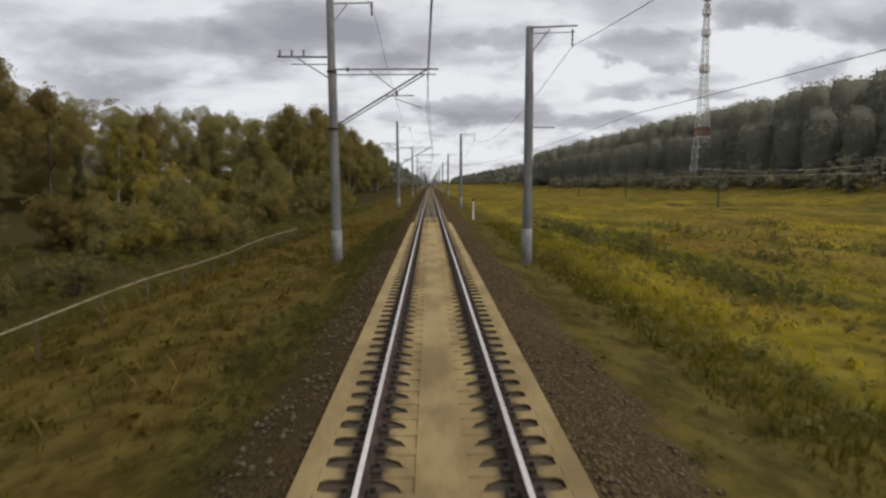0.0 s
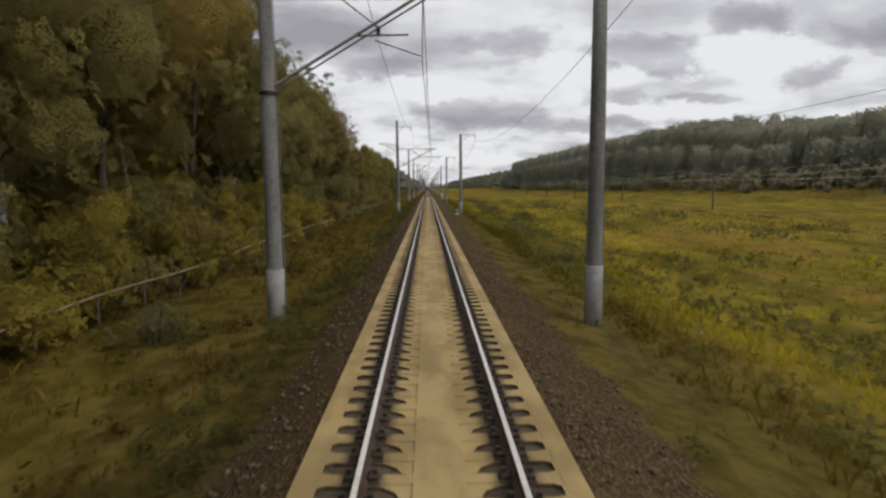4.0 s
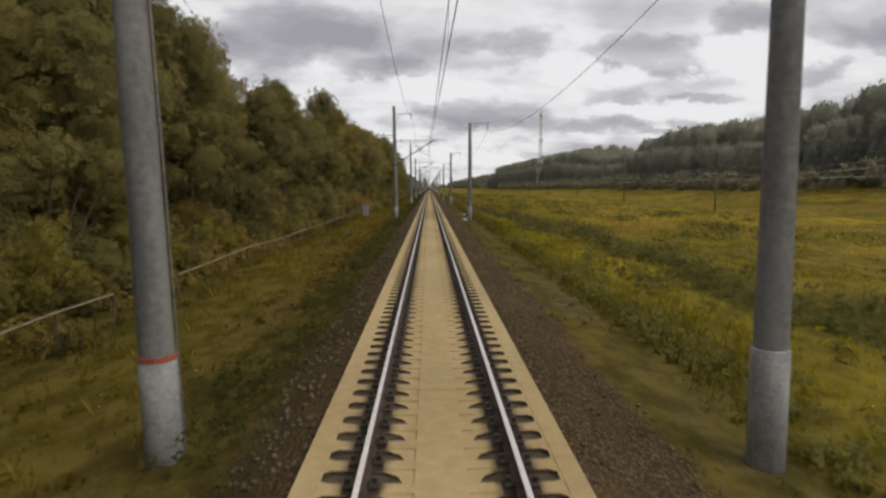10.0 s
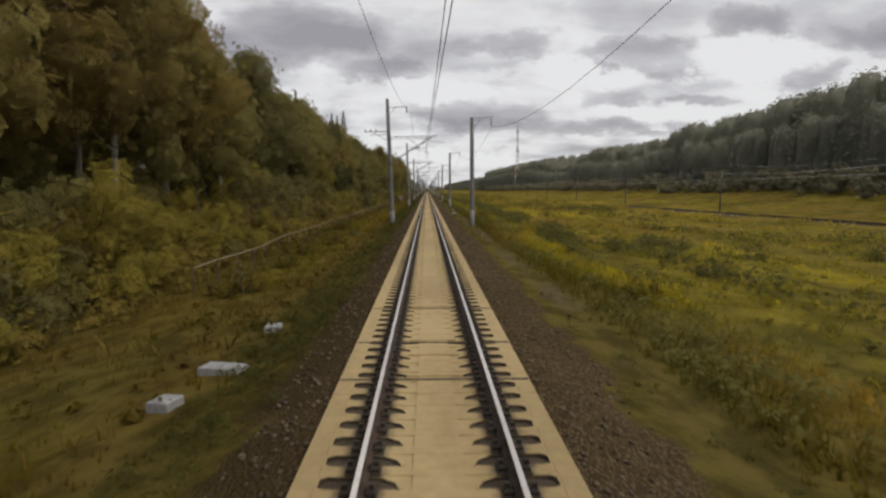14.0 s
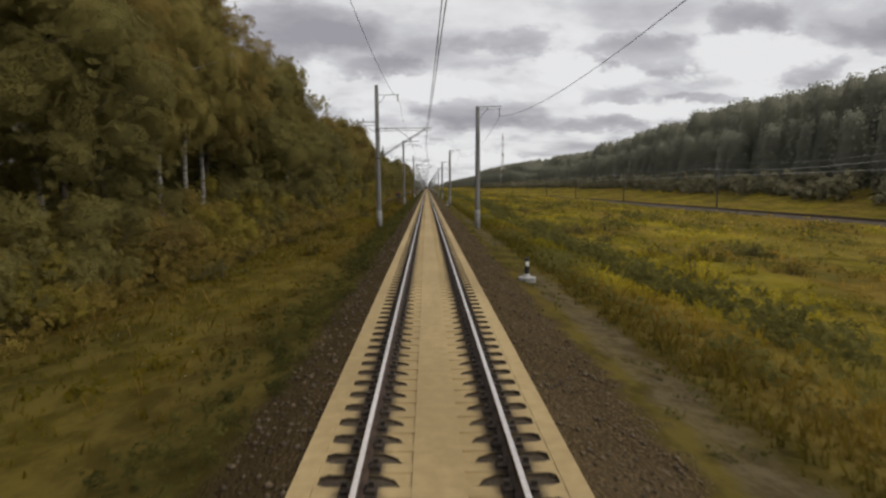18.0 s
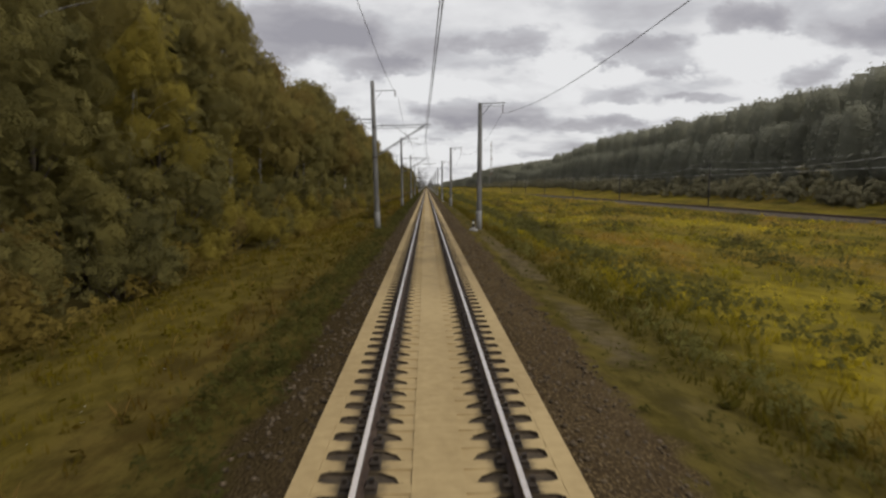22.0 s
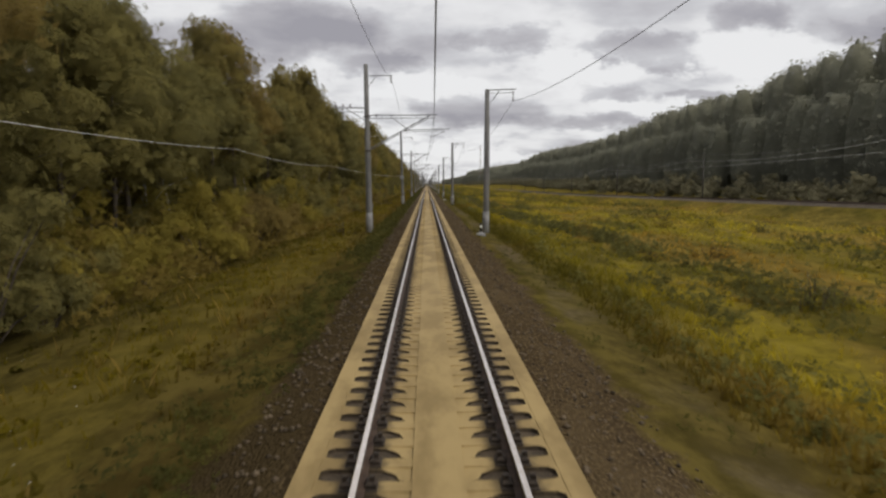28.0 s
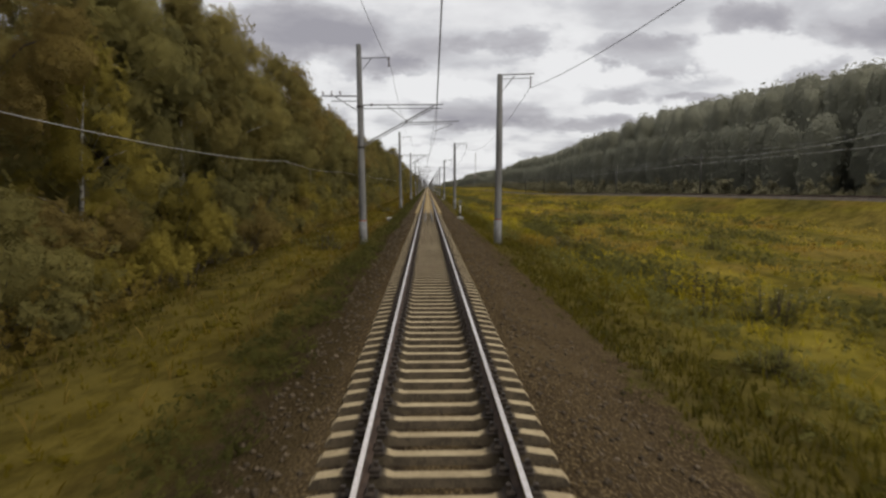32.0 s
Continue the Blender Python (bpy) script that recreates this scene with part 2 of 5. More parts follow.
GREY_BOX = two_tone("grey_enamel", (0.16, 0.165, 0.17), (0.26, 0.265, 0.27), 3.0, 0.5)
PORCELAIN = two_tone("brown_porcelain", (0.06, 0.03, 0.02), (0.10, 0.05, 0.03), 8.0, 0.25)
BARK = two_tone("grey_brown_bark", (0.05, 0.04, 0.03), (0.13, 0.105, 0.08), 3.0, 0.9, 0, 0.02, (1, 1, 0.3))
BIRCH = two_tone("white_birch_bark", (0.10, 0.09, 0.08), (0.50, 0.48, 0.44), 2.2, 0.8, 0, 0.01, (1, 1, 2.2))
PINE_BARK = two_tone("orange_pine_bark", (0.09, 0.055, 0.035), (0.24, 0.14, 0.08), 2.5, 0.9, 0, 0.02)
LEAF_BIRCH = leaf_material("olive_birch_leaves", (0.121, 0.101, 0.038), (0.241, 0.196, 0.061), 15.0, 0.49, 0.55)
LEAF_ALDER = leaf_material("dark_alder_leaves", (0.108, 0.099, 0.041), (0.213, 0.182, 0.061), 15.0, 0.49, 0.55)
LEAF_BUSH = leaf_material("willow_bush_leaves", (0.130, 0.108, 0.027), (0.286, 0.228, 0.046), 15.0, 0.49, 0.55)
LEAF_AUTUMN = leaf_material("brownish_autumn_leaves", (0.131, 0.098, 0.036), (0.244, 0.180, 0.054), 15.0, 0.49, 0.55)
LEAF_THICKET = leaf_material("tangled_thicket_leaves", (0.116, 0.087, 0.027), (0.244, 0.180, 0.044), 14.0, 0.47, 0.50)
NEEDLES = leaf_material("dark_spruce_needles", (0.050, 0.056, 0.026), (0.125, 0.128, 0.050))
# distance haze is mixed into these pale grey-green leaf colours
FAR_LEAF = leaf_material("hazed_far_wood_leaves", (0.225, 0.225, 0.180), (0.305, 0.302, 0.228), 4.5, 0.42, 0.15)
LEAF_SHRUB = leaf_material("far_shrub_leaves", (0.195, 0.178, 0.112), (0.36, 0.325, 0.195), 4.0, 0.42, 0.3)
LEAF_VERGE = leaf_material("verge_weed_leaves", (0.048, 0.048, 0.015), (0.130, 0.118, 0.030), 22.0)
WEED = leaf_material("dark_green_weeds", (0.075, 0.073, 0.024), (0.179, 0.164, 0.050), 16.0, 0.47, 0.5)
GOLD = leaf_material("yellow_flowering_herbs", (0.175, 0.140, 0.022), (0.36, 0.278, 0.030), 18.0, 0.47, 0.6)


def grass_color(n):
    """Olive grass in long strips: a dim verge, a yellow strip on either side, then mixed meadow with dry and dark patches."""
    sway = n.math("MULTIPLY", n.math("SUBTRACT", n.noise(0.035, 3.0), 0.5), 5.0)
    sway = n.math("ADD", sway, n.math("MULTIPLY", n.math("SUBTRACT", n.noise(0.4, 4.0, 0.6), 0.5), 2.2))
    right, left = n.math("ADD", n.x, sway), n.math("SUBTRACT", sway, n.x)
    long, fine = n.noise(0.30, 4.0, 0.6, (1, 0.22, 1)), n.noise(2.2, 4.0, 0.65)
    c = n.mix(n.ramp(long, 0.40, 0.60), (0.068, 0.060, 0.009), (0.185, 0.152, 0.014))
    strip = n.math("MULTIPLY", n.ramp(right, 6.2, 8.6), n.ramp(right, 13.0, 9.5))
    field = n.math("MULTIPLY", n.ramp(right, 9.0, 14.0), n.ramp(n.noise(0.075, 4.0, 0.6, (1, 0.5, 1)), 0.46, 0.62))
    bank = n.math("MULTIPLY", n.math("MULTIPLY", n.ramp(left, 4.6, 5.8), n.ramp(left, 9.0, 7.2)), 0.45)
    gold = n.math("MAXIMUM", n.math("MAXIMUM", strip, field), bank)
    gold = n.math("MULTIPLY", gold, n.ramp(n.noise(0.11, 4.0, 0.6, (1, 0.3, 1)), 0.36, 0.58, 0.2, 1.0))
    c = n.mix(n.math("MULTIPLY", gold, 0.8), c, (0.40, 0.310, 0.024))
    dry = n.ramp(n.noise(0.10, 4.0, 0.55, (1, 0.35, 1)), 0.52, 0.64, 0.0, 0.8)
    c = n.mix(dry, c, (0.215, 0.122, 0.030))
    c = n.mix(n.math("MULTIPLY", n.ramp(n.x, 16.0, 30.0), n.ramp(n.noise(0.13, 4.0, 0.6, (1, 0.4, 1)), 0.45, 0.6, 0.0, 0.7)), c, (0.27, 0.195, 0.050))
    lush = n.math("MULTIPLY", n.ramp(n.noise(0.16, 5.0, 0.6, (1, 0.4, 1)), 0.52, 0.66, 0.0, 0.85), n.ramp(n.math("ABSOLUTE", n.x), 7.0, 10.0, 0.5, 1.0))
    c = n.mix(lush, c, (0.056, 0.060, 0.016))
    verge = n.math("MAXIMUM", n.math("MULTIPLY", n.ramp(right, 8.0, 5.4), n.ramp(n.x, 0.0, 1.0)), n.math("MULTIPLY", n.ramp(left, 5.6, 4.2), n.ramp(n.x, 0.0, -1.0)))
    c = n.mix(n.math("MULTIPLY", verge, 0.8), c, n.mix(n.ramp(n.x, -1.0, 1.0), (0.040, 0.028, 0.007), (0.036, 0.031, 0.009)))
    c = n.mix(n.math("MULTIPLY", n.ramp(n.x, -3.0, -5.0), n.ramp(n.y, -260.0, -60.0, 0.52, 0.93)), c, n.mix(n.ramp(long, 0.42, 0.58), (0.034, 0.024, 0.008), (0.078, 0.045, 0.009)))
    sunny = n.math("MULTIPLY", n.math("MULTIPLY", n.ramp(left, 5.0, 6.2), n.ramp(left, 9.2, 7.6)), n.ramp(n.noise(0.09, 4.0, 0.6, (1, 0.4, 1)), 0.40, 0.58, 0.1, 0.75))
    c = n.mix(n.math("MULTIPLY", sunny, n.ramp(n.y, -40.0, -190.0, 0.25, 1.0)), c, (0.165, 0.128, 0.012))
    rusty = n.math("MULTIPLY", n.math("MULTIPLY", n.ramp(left, 3.6, 4.2), n.ramp(left, 5.8, 5.0)), n.ramp(n.noise(0.12, 4.0, 0.6, (1, 0.35, 1)), 0.40, 0.56, 0.15, 0.8))
    c = n.mix(rusty, c, (0.098, 0.054, 0.014))
    clump = n.math("MULTIPLY", n.ramp(n.noise(0.42, 5.0, 0.62, (1, 0.6, 1)), 0.53, 0.66, 0.0, 0.75), n.ramp(n.x, 6.5, 9.0))
    c = n.mix(clump, c, (0.052, 0.050, 0.013))
    straw = n.math("MULTIPLY", n.ramp(n.noise(0.21, 5.0, 0.6, (0.7, 0.5, 1)), 0.54, 0.66, 0.0, 0.7), n.ramp(n.x, 11.0, 16.0))
    c = n.mix(straw, c, (0.25, 0.150, 0.040))
    glad = n.t.nodes.new("ShaderNodeVectorMath")
    glad.operation = "SCALE"
    tint = n.t.nodes.new("ShaderNodeVectorMath")
    tint.operation = "MULTIPLY"
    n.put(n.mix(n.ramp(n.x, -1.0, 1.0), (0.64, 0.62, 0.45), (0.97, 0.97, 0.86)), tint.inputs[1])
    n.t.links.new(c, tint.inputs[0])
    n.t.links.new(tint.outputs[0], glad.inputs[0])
    # meadow colour raised away from the track, partly standing in for distance haze
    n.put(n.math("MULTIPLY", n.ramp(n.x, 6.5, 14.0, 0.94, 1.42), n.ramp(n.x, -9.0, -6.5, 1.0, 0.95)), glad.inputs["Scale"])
    c = glad.outputs[0]
    return n.mix(n.ramp(n.math("ADD", n.math("MULTIPLY", fine, 0.6), n.math("MULTIPLY", n.noise(0.6, 4.0, 0.6), 0.4)), 0.45, 0.60, 0.0, 0.45), c, (0.050, 0.040, 0.007)), fine


def ground_material():
    n = Nodes("ballast_earth_and_meadow", 1.0, 0, 0.0)
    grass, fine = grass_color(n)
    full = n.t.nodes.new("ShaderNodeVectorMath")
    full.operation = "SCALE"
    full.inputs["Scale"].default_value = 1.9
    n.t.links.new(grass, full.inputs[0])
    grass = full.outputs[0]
    dist, hue = n.cells(21.0)
    tone = n.t.nodes.new("ShaderNodeSeparateColor")
    n.t.links.new(hue, tone.inputs[0])
    stone = n.mix(tone.outputs[0], (0.060, 0.041, 0.020), (0.190, 0.136, 0.070))
    stone = n.mix(n.ramp(dist, 0.25, 0.6), stone, (0.046, 0.032, 0.018))
    stone = n.mix(n.ramp(n.noise(0.35, 4.0), 0.45, 0.75, 0.0, 0.7), stone, (0.100, 0.071, 0.037))
    stone = n.mix(n.ramp(n.noise(28.0, 2.0), 0.60, 0.75, 0, 0.6), stone, (0.26, 0.21, 0.16))
    wobble = n.math("MULTIPLY", n.math("SUBTRACT", n.noise(0.7, 5.0, 0.65), 0.5), 2.6)
    right = n.math("ADD", n.x, wobble)
    left = n.math("ADD", n.math("MULTIPLY", n.x, -1.0), wobble)
    trail = n.math("ADD", n.x, n.math("MULTIPLY", wobble, 0.55))
    dirt = n.mix(n.ramp(n.noise(2.5, 6.0, 0.7), 0.35, 0.65), (0.066, 0.051, 0.032), (0.135, 0.106, 0.068))
    worn = n.math("MULTIPLY", n.math("MULTIPLY", n.ramp(trail, 3.75, 4.1), n.ramp(trail, 5.3, 4.7)), n.ramp(n.noise(0.06, 5.0, 0.7), 0.42, 0.56, 0.05, 0.62))
    worn = n.math("MULTIPLY", worn, n.math("MULTIPLY", n.ramp(n.y, -110.0, -200.0, 0.25, 1.0), n.ramp(n.y, -950.0, -915.0, 0.15, 1.0)))
    dim = n.mix(n.ramp(n.noise(0.9, 6.0, 0.7, (1, 0.6, 1)), 0.38, 0.62), (0.042, 0.033, 0.011), (0.104, 0.080, 0.023))
    shoulder = n.math("MAXIMUM", n.ramp(right, 6.4, 4.8), n.ramp(left, 6.0, 4.3))
    c = n.mix(n.math("MULTIPLY", shoulder, 0.8), grass, dim)
    c = n.mix(worn, c, dirt)
    spread = n.ramp(n.y, -915.0, -935.0, 0.0, 0.75)
    left = n.math("SUBTRACT", left, spread)
    right = n.math("SUBTRACT", right, n.math("ADD", spread, 0.15))
    edge = n.math("MAXIMUM", n.math("MULTIPLY", n.ramp(right, 3.5, 2.9), n.ramp(n.x, -0.2, 0.0)), n.math("MULTIPLY", n.ramp(left, 3.1, 2.3), n.ramp(n.x, 0.2, 0.0)))
    stone = n.mix(n.math("MULTIPLY", n.ramp(n.x, -1.4, -1.8), n.ramp(n.noise(0.5, 5.0, 0.65), 0.30, 0.60, 0.35, 0.8)), stone, (0.050, 0.036, 0.017))
    c = n.mix(edge, c, stone)
    rails = n.math("ABSOLUTE", n.math("SUBTRACT", n.math("ABSOLUTE", n.x), 0.80))
    oil = n.math("MULTIPLY", n.ramp(n.math("ADD", rails, n.math("MULTIPLY", n.noise(3.0, 3.0), 0.2)), 0.66, 0.42), 0.85)
    c = n.mix(oil, c, (0.030, 0.022, 0.016))
    wood = n.ramp(n.math("ADD", n.math("MULTIPLY", n.x, -1.0), n.math("MULTIPLY", wobble, 1.5)), 12.0, 16.0)
    c = n.mix(wood, c, (0.050, 0.040, 0.017))
    rough = n.math("ADD", fine, n.math("MULTIPLY", n.noise(9.0, 3.0, 0.7), 0.6))
    return n.finish(c, n.math("ADD", n.math("MULTIPLY", dist, edge), rough), 0.06, 0.8)


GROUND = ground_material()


def blade_material(name, lift, share=0.4):
    n = Nodes(name, 1.0, 0, 0.0)
    c, _ = grass_color(n)
    r = n.t.nodes["Geometry"].outputs["Random Per Island"]
    full = n.t.nodes.new("ShaderNodeVectorMath")
    full.operation = "SCALE"
    full.inputs["Scale"].default_value = 1.45
    n.t.links.new(n.mix(n.math("MULTIPLY", r, share), c, lift), full.inputs[0])
    return n.plant(full.outputs[0], None, 0.5, 0.7)


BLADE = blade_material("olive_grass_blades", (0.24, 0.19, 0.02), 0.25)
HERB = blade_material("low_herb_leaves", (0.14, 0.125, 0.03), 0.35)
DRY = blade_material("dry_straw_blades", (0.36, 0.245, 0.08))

# ---------------------------------------------------------------- mesh helpers


def mesh(name, verts, faces, mats, smooth=False, index=None):
    """A mesh from arrays; mats: one material or several, with index naming each face's."""
    me = bpy.data.meshes.new(name)
    me.from_pydata([tuple(v) for v in verts], [], [tuple(f) for f in faces])
    for m in (mats if isinstance(mats, (list, tuple)) else [mats]):
        me.materials.append(m)
    if index is not None:
        me.polygons.foreach_set("material_index", np.asarray(index, np.int32))
    if smooth:
        me.polygons.foreach_set("use_smooth", np.ones(len(me.polygons), bool))
    me.update()
    return me


def cards_mesh(name, quads, mat, extra=None):
    """A mesh of loose four-cornered leaves, quads: n x 4 x 3; extra: (verts, tris) of cores."""
    n = len(quads)
    v = quads.reshape(-1, 3)
    me = bpy.data.meshes.new(name)
    tris = np.zeros((0, 3), int)
    if extra is not None:
        tris = extra[1] + len(v)
        v = np.concatenate([v, extra[0]])
    me.vertices.add(len(v))
    me.vertices.foreach_set("co", v.astype(np.float32).ravel())
    loops = np.concatenate([np.arange(4 * n), tris.ravel()]).astype(np.int32)
    me.loops.add(len(loops))
    me.loops.foreach_set("vertex_index", loops)
    me.polygons.add(n + len(tris))
    start = np.concatenate([np.arange(n) * 4, 4 * n + np.arange(len(tris)) * 3]).astype(np.int32)
    me.polygons.foreach_set("loop_start", start)
    me.materials.append(mat)
    me.update(calc_edges=True)
    me.validate()
    return me


def part(name, me, parent, label="", place=None):
    ob = new(name, me)
    ob.parent = parent
    if place is not None:
        ob.matrix_basis = place
    return tagged(ob, label) if label else ob


def box(x0, x1, y0, y1, z0, z1, b=0.0):
    """Corners and faces of a box with its upper edges bevelled by b."""
    if b <= 0:
        v = [(x0, y0, z0), (x1, y0, z0), (x1, y1, z0), (x0, y1, z0), (x0, y0, z1), (x1, y0, z1), (x1, y1, z1), (x0, y1, z1)]
        return v, [(0, 3, 2, 1), (4, 5, 6, 7), (0, 1, 5, 4), (1, 2, 6, 5), (2, 3, 7, 6), (3, 0, 4, 7)]
    v = [(x0, y0, z0), (x1, y0, z0), (x1, y1, z0), (x0, y1, z0), (x0, y0, z1 - b), (x1, y0, z1 - b), (x1, y1, z1 - b), (x0, y1, z1 - b),
         (x0 + b, y0 + b, z1), (x1 - b, y0 + b, z1), (x1 - b, y1 - b, z1), (x0 + b, y1 - b, z1)]
    f = [(0, 3, 2, 1), (8, 9, 10, 11)]
    for i in range(4):
        j = (i + 1) % 4
        f += [(i, j, j + 4, i + 4), (i + 4, j + 4, j + 8, i + 8)]
    return v, f


def joined(pieces):
    verts, faces = [], []
    for v, f in pieces:
        k = len(verts)
        verts += [tuple(p) for p in v]
        faces += [tuple(i + k for i in q) for q in f]
    return verts, faces


def tube(points, radii, n=6, caps=True):
    """A bent, tapering tube through the points."""
    pts = [Vector(p) for p in points]
    if isinstance(radii, (int, float)):
        radii = [radii] * len(pts)
    verts, faces = [], []
    for i, p in enumerate(pts):
        d = (pts[min(i + 1, len(pts) - 1)] - pts[max(i - 1, 0)]).normalized()
        side = d.cross(Vector((0, 0, 1)) if abs(d.z) < 0.9 else Vector((0, 1, 0))).normalized()
        up = side.cross(d)
        for k in range(n):
            a = 2 * math.pi * k / n
            verts.append(p + radii[i] * (math.cos(a) * side + math.sin(a) * up))
    for i in range(len(pts) - 1):
        for k in range(n):
            j = (k + 1) % n
            faces.append((i * n + k, i * n + j, (i + 1) * n + j, (i + 1) * n + k))
    if caps:
        faces += [tuple(range(n))[::-1], tuple(range((len(pts) - 1) * n, len(pts) * n))]
    return verts, faces


def lathe(profile, n=16):
    """A turned body from (radius, height) pairs."""
    verts = [(r * math.cos(2 * math.pi * k / n), r * math.sin(2 * math.pi * k / n), z) for r, z in profile for k in range(n)]
    faces = [(i * n + k, i * n + (k + 1) % n, (i + 1) * n + (k + 1) % n, (i + 1) * n + k) for i in range(len(profile) - 1) for k in range(n)]
    return verts, faces + [tuple(range(n))[::-1], tuple(range((len(profile) - 1) * n, len(profile) * n))]


def thing(name, label, category, place=None, group="", kind=""):
    ob = new(name)
    if place is not None:
        ob.matrix_basis = place
    return tagged(ob, label, category, group, kind)


ICO = [(0, 0, 1)] + [(0.894 * math.cos(0.4 * math.pi * k), 0.894 * math.sin(0.4 * math.pi * k), 0.447) for k in range(5)]
ICO += [(0.894 * math.cos(0.4 * math.pi * (k + 0.5)), 0.894 * math.sin(0.4 * math.pi * (k + 0.5)), -0.447) for k in range(5)] + [(0, 0, -1)]
ICO = np.array(ICO)
ICO_F = [(0, 1 + k, 1 + (k + 1) % 5) for k in range(5)] + [(1 + k, 6 + k, 1 + (k + 1) % 5) for k in range(5)]
ICO_F += [(1 + (k + 1) % 5, 6 + k, 6 + (k + 1) % 5) for k in range(5)] + [(6 + k, 11, 6 + (k + 1) % 5) for k in range(5)]
ICO_F = np.array(ICO_F)


def foliage(clumps, per, size, rng, core=0.72, hang=0.0, ragged=1.14):
    """Leaf cards on and in the clumps (n x 6: centre, radii), and a dark uneven core in each."""
    clumps = np.asarray(clumps, float)
    n = len(clumps)
    d = rng.normal(size=(n, per, 3))
    d /= np.linalg.norm(d, axis=2, keepdims=True)
    r = rng.uniform(0.62, ragged, (n, per, 1))
    c = (clumps[:, None, :3] + d * r * clumps[:, None, 3:]).reshape(-1, 3)
    nrm = (d.reshape(-1, 3) + rng.normal(size=(n * per, 3)) * 0.55 + np.array([0, 0, 0.35]))
    nrm /= np.linalg.norm(nrm, axis=1, keepdims=True)
    a = np.cross(nrm, rng.normal(size=nrm.shape))
    a /= np.linalg.norm(a, axis=1, keepdims=True)
    a[:, 2] -= hang
    b = np.cross(nrm, a)
    s = size * rng.uniform(0.55, 1.25, (len(c), 1))
    quads = np.stack([c + a * s, c + b * s * 0.55, c - a * s * 0.9, c - b * s * 0.6], axis=1)
    turn = np.linalg.qr(rng.normal(size=(n, 3, 3)))[0]
    cv = (clumps[:, None, :3] + np.einsum("ij,njk->nik", ICO, turn) * clumps[:, None, 3:] * core * rng.uniform(0.75, 1.15, (n, 12, 1))).reshape(-1, 3)
    cf = (ICO_F[None] + 12 * np.arange(n)[:, None, None]).reshape(-1, 3)
    return quads, (cv, cf)

# ---------------------------------------------------------------- ground


def lerp_table(v, table):
    return np.interp(v, [a for a, _ in table], [b for _, b in table])


SECTION = [(-4000, 6.0), (-400, 4.0), (-60, 0.5), (-25, -1.2), (-12.5, -2.0), (-9.2, -1.35), (-4.4, -1.02), (-3.3, -0.86), (-1.8, -0.33), (1.8, -0.33), (3.2, -0.88), (4.6, -1.08),
           (9.0, -1.45), (50, -2.1), (72, -1.5), (95, 3.0), (135, 9.0), (400, 16.0), (4000, 20.0)]


def waves(x, y):
    """Gentle hummocks of the meadow."""
    return (np.sin(x * 0.31 + 1.3 * np.sin(y * 0.11)) * np.sin(y * 0.23 + 0.8 * np.sin(x * 0.17)) * 0.16
            + np.sin(x * 0.09 + y * 0.045) * 0.14 + np.sin(x * 0.83 + 2.0) * np.sin(y * 0.67 + x * 0.2) * 0.06)


def ground_z(x, y):
    x, y = np.asarray(x, float), np.asarray(y, float)
    z = lerp_table(x, SECTION)
    amp = np.clip((np.abs(x) - 4.5) / 4.0, 0, 1) * np.where(np.abs(x) > 50, 1.6, 1.0)
    small = np.clip((np.abs(x) - 1.9) / 1.0, 0, 1) * 0.035
    return z + waves(x, y) * amp + small * np.sin(x * 3.1 + y * 1.7) * np.sin(y * 2.3 - x)


def build_ground():
    xs = [-4000, -2000, -900, -400, -200, -120, -90, -70, -58, -48, -40, -34, -30, -27, -24, -21.5, -19.5, -18, -16.5, -15, -14, -13, -12.2, -11.5, -10.8, -10.1, -9.4, -8.7, -8, -7.3, -6.6, -6,
          -5.4, -4.9, -4.4, -3.9, -3.5, -3.2, -2.9, -2.6, -2.3, -2.05, -1.8, -1.5, 0]
    xs += [1.5, 1.8, 2.05, 2.3, 2.6, 2.9, 3.2, 3.6, 4.1, 4.6, 5.2, 5.8, 6.5, 7.2, 8, 8.8, 9.7, 10.6, 11.6, 12.7, 13.9, 15.2, 16.6, 18.2, 20, 22, 24.2, 26.6, 29.2, 32, 35, 38.2, 41.6, 45, 48.5, 52, 56, 60,
           65, 70, 76, 83, 92, 105, 130, 180, 300, 500, 900, 2000, 4000]
    ys = list(np.arange(-1130, 160, 2.5)) + list(np.arange(160, 600, 10)) + [600, 640, 700, 780, 900, 1050, 1250, 1500, 1900, 2400, 3200, 4500]
    ys = [-3000, -2000, -1400, -1200] + ys
    xs, ys = np.array(xs, float), np.array(sorted(set(ys)), float)
    gx, gy = np.meshgrid(xs, ys)
    gz = ground_z(gx, gy)
    v = np.stack([gx, gy, gz], -1).reshape(-1, 3)
    w = len(xs)
    i, j = np.meshgrid(np.arange(len(xs) - 1), np.arange(len(ys) - 1))
    a = (j * w + i).ravel()
    quads = np.stack([a, a + 1, a + w + 1, a + w], 1)
    me = bpy.data.meshes.new("ground")
    me.vertices.add(len(v))
    me.vertices.foreach_set("co", v.astype(np.float32).ravel())
    me.loops.add(4 * len(quads))
    me.loops.foreach_set("vertex_index", quads.astype(np.int32).ravel())
    me.polygons.add(len(quads))
    me.polygons.foreach_set("loop_start", (np.arange(len(quads)) * 4).astype(np.int32))
    me.polygons.foreach_set("use_smooth", np.ones(len(quads), bool))
    me.materials.append(GROUND)
    me.update(calc_edges=True)
    tagged(new("ground", me), "dark ballast bed with olive meadow and dry grass banks", "ground", kind="structure")


build_ground()

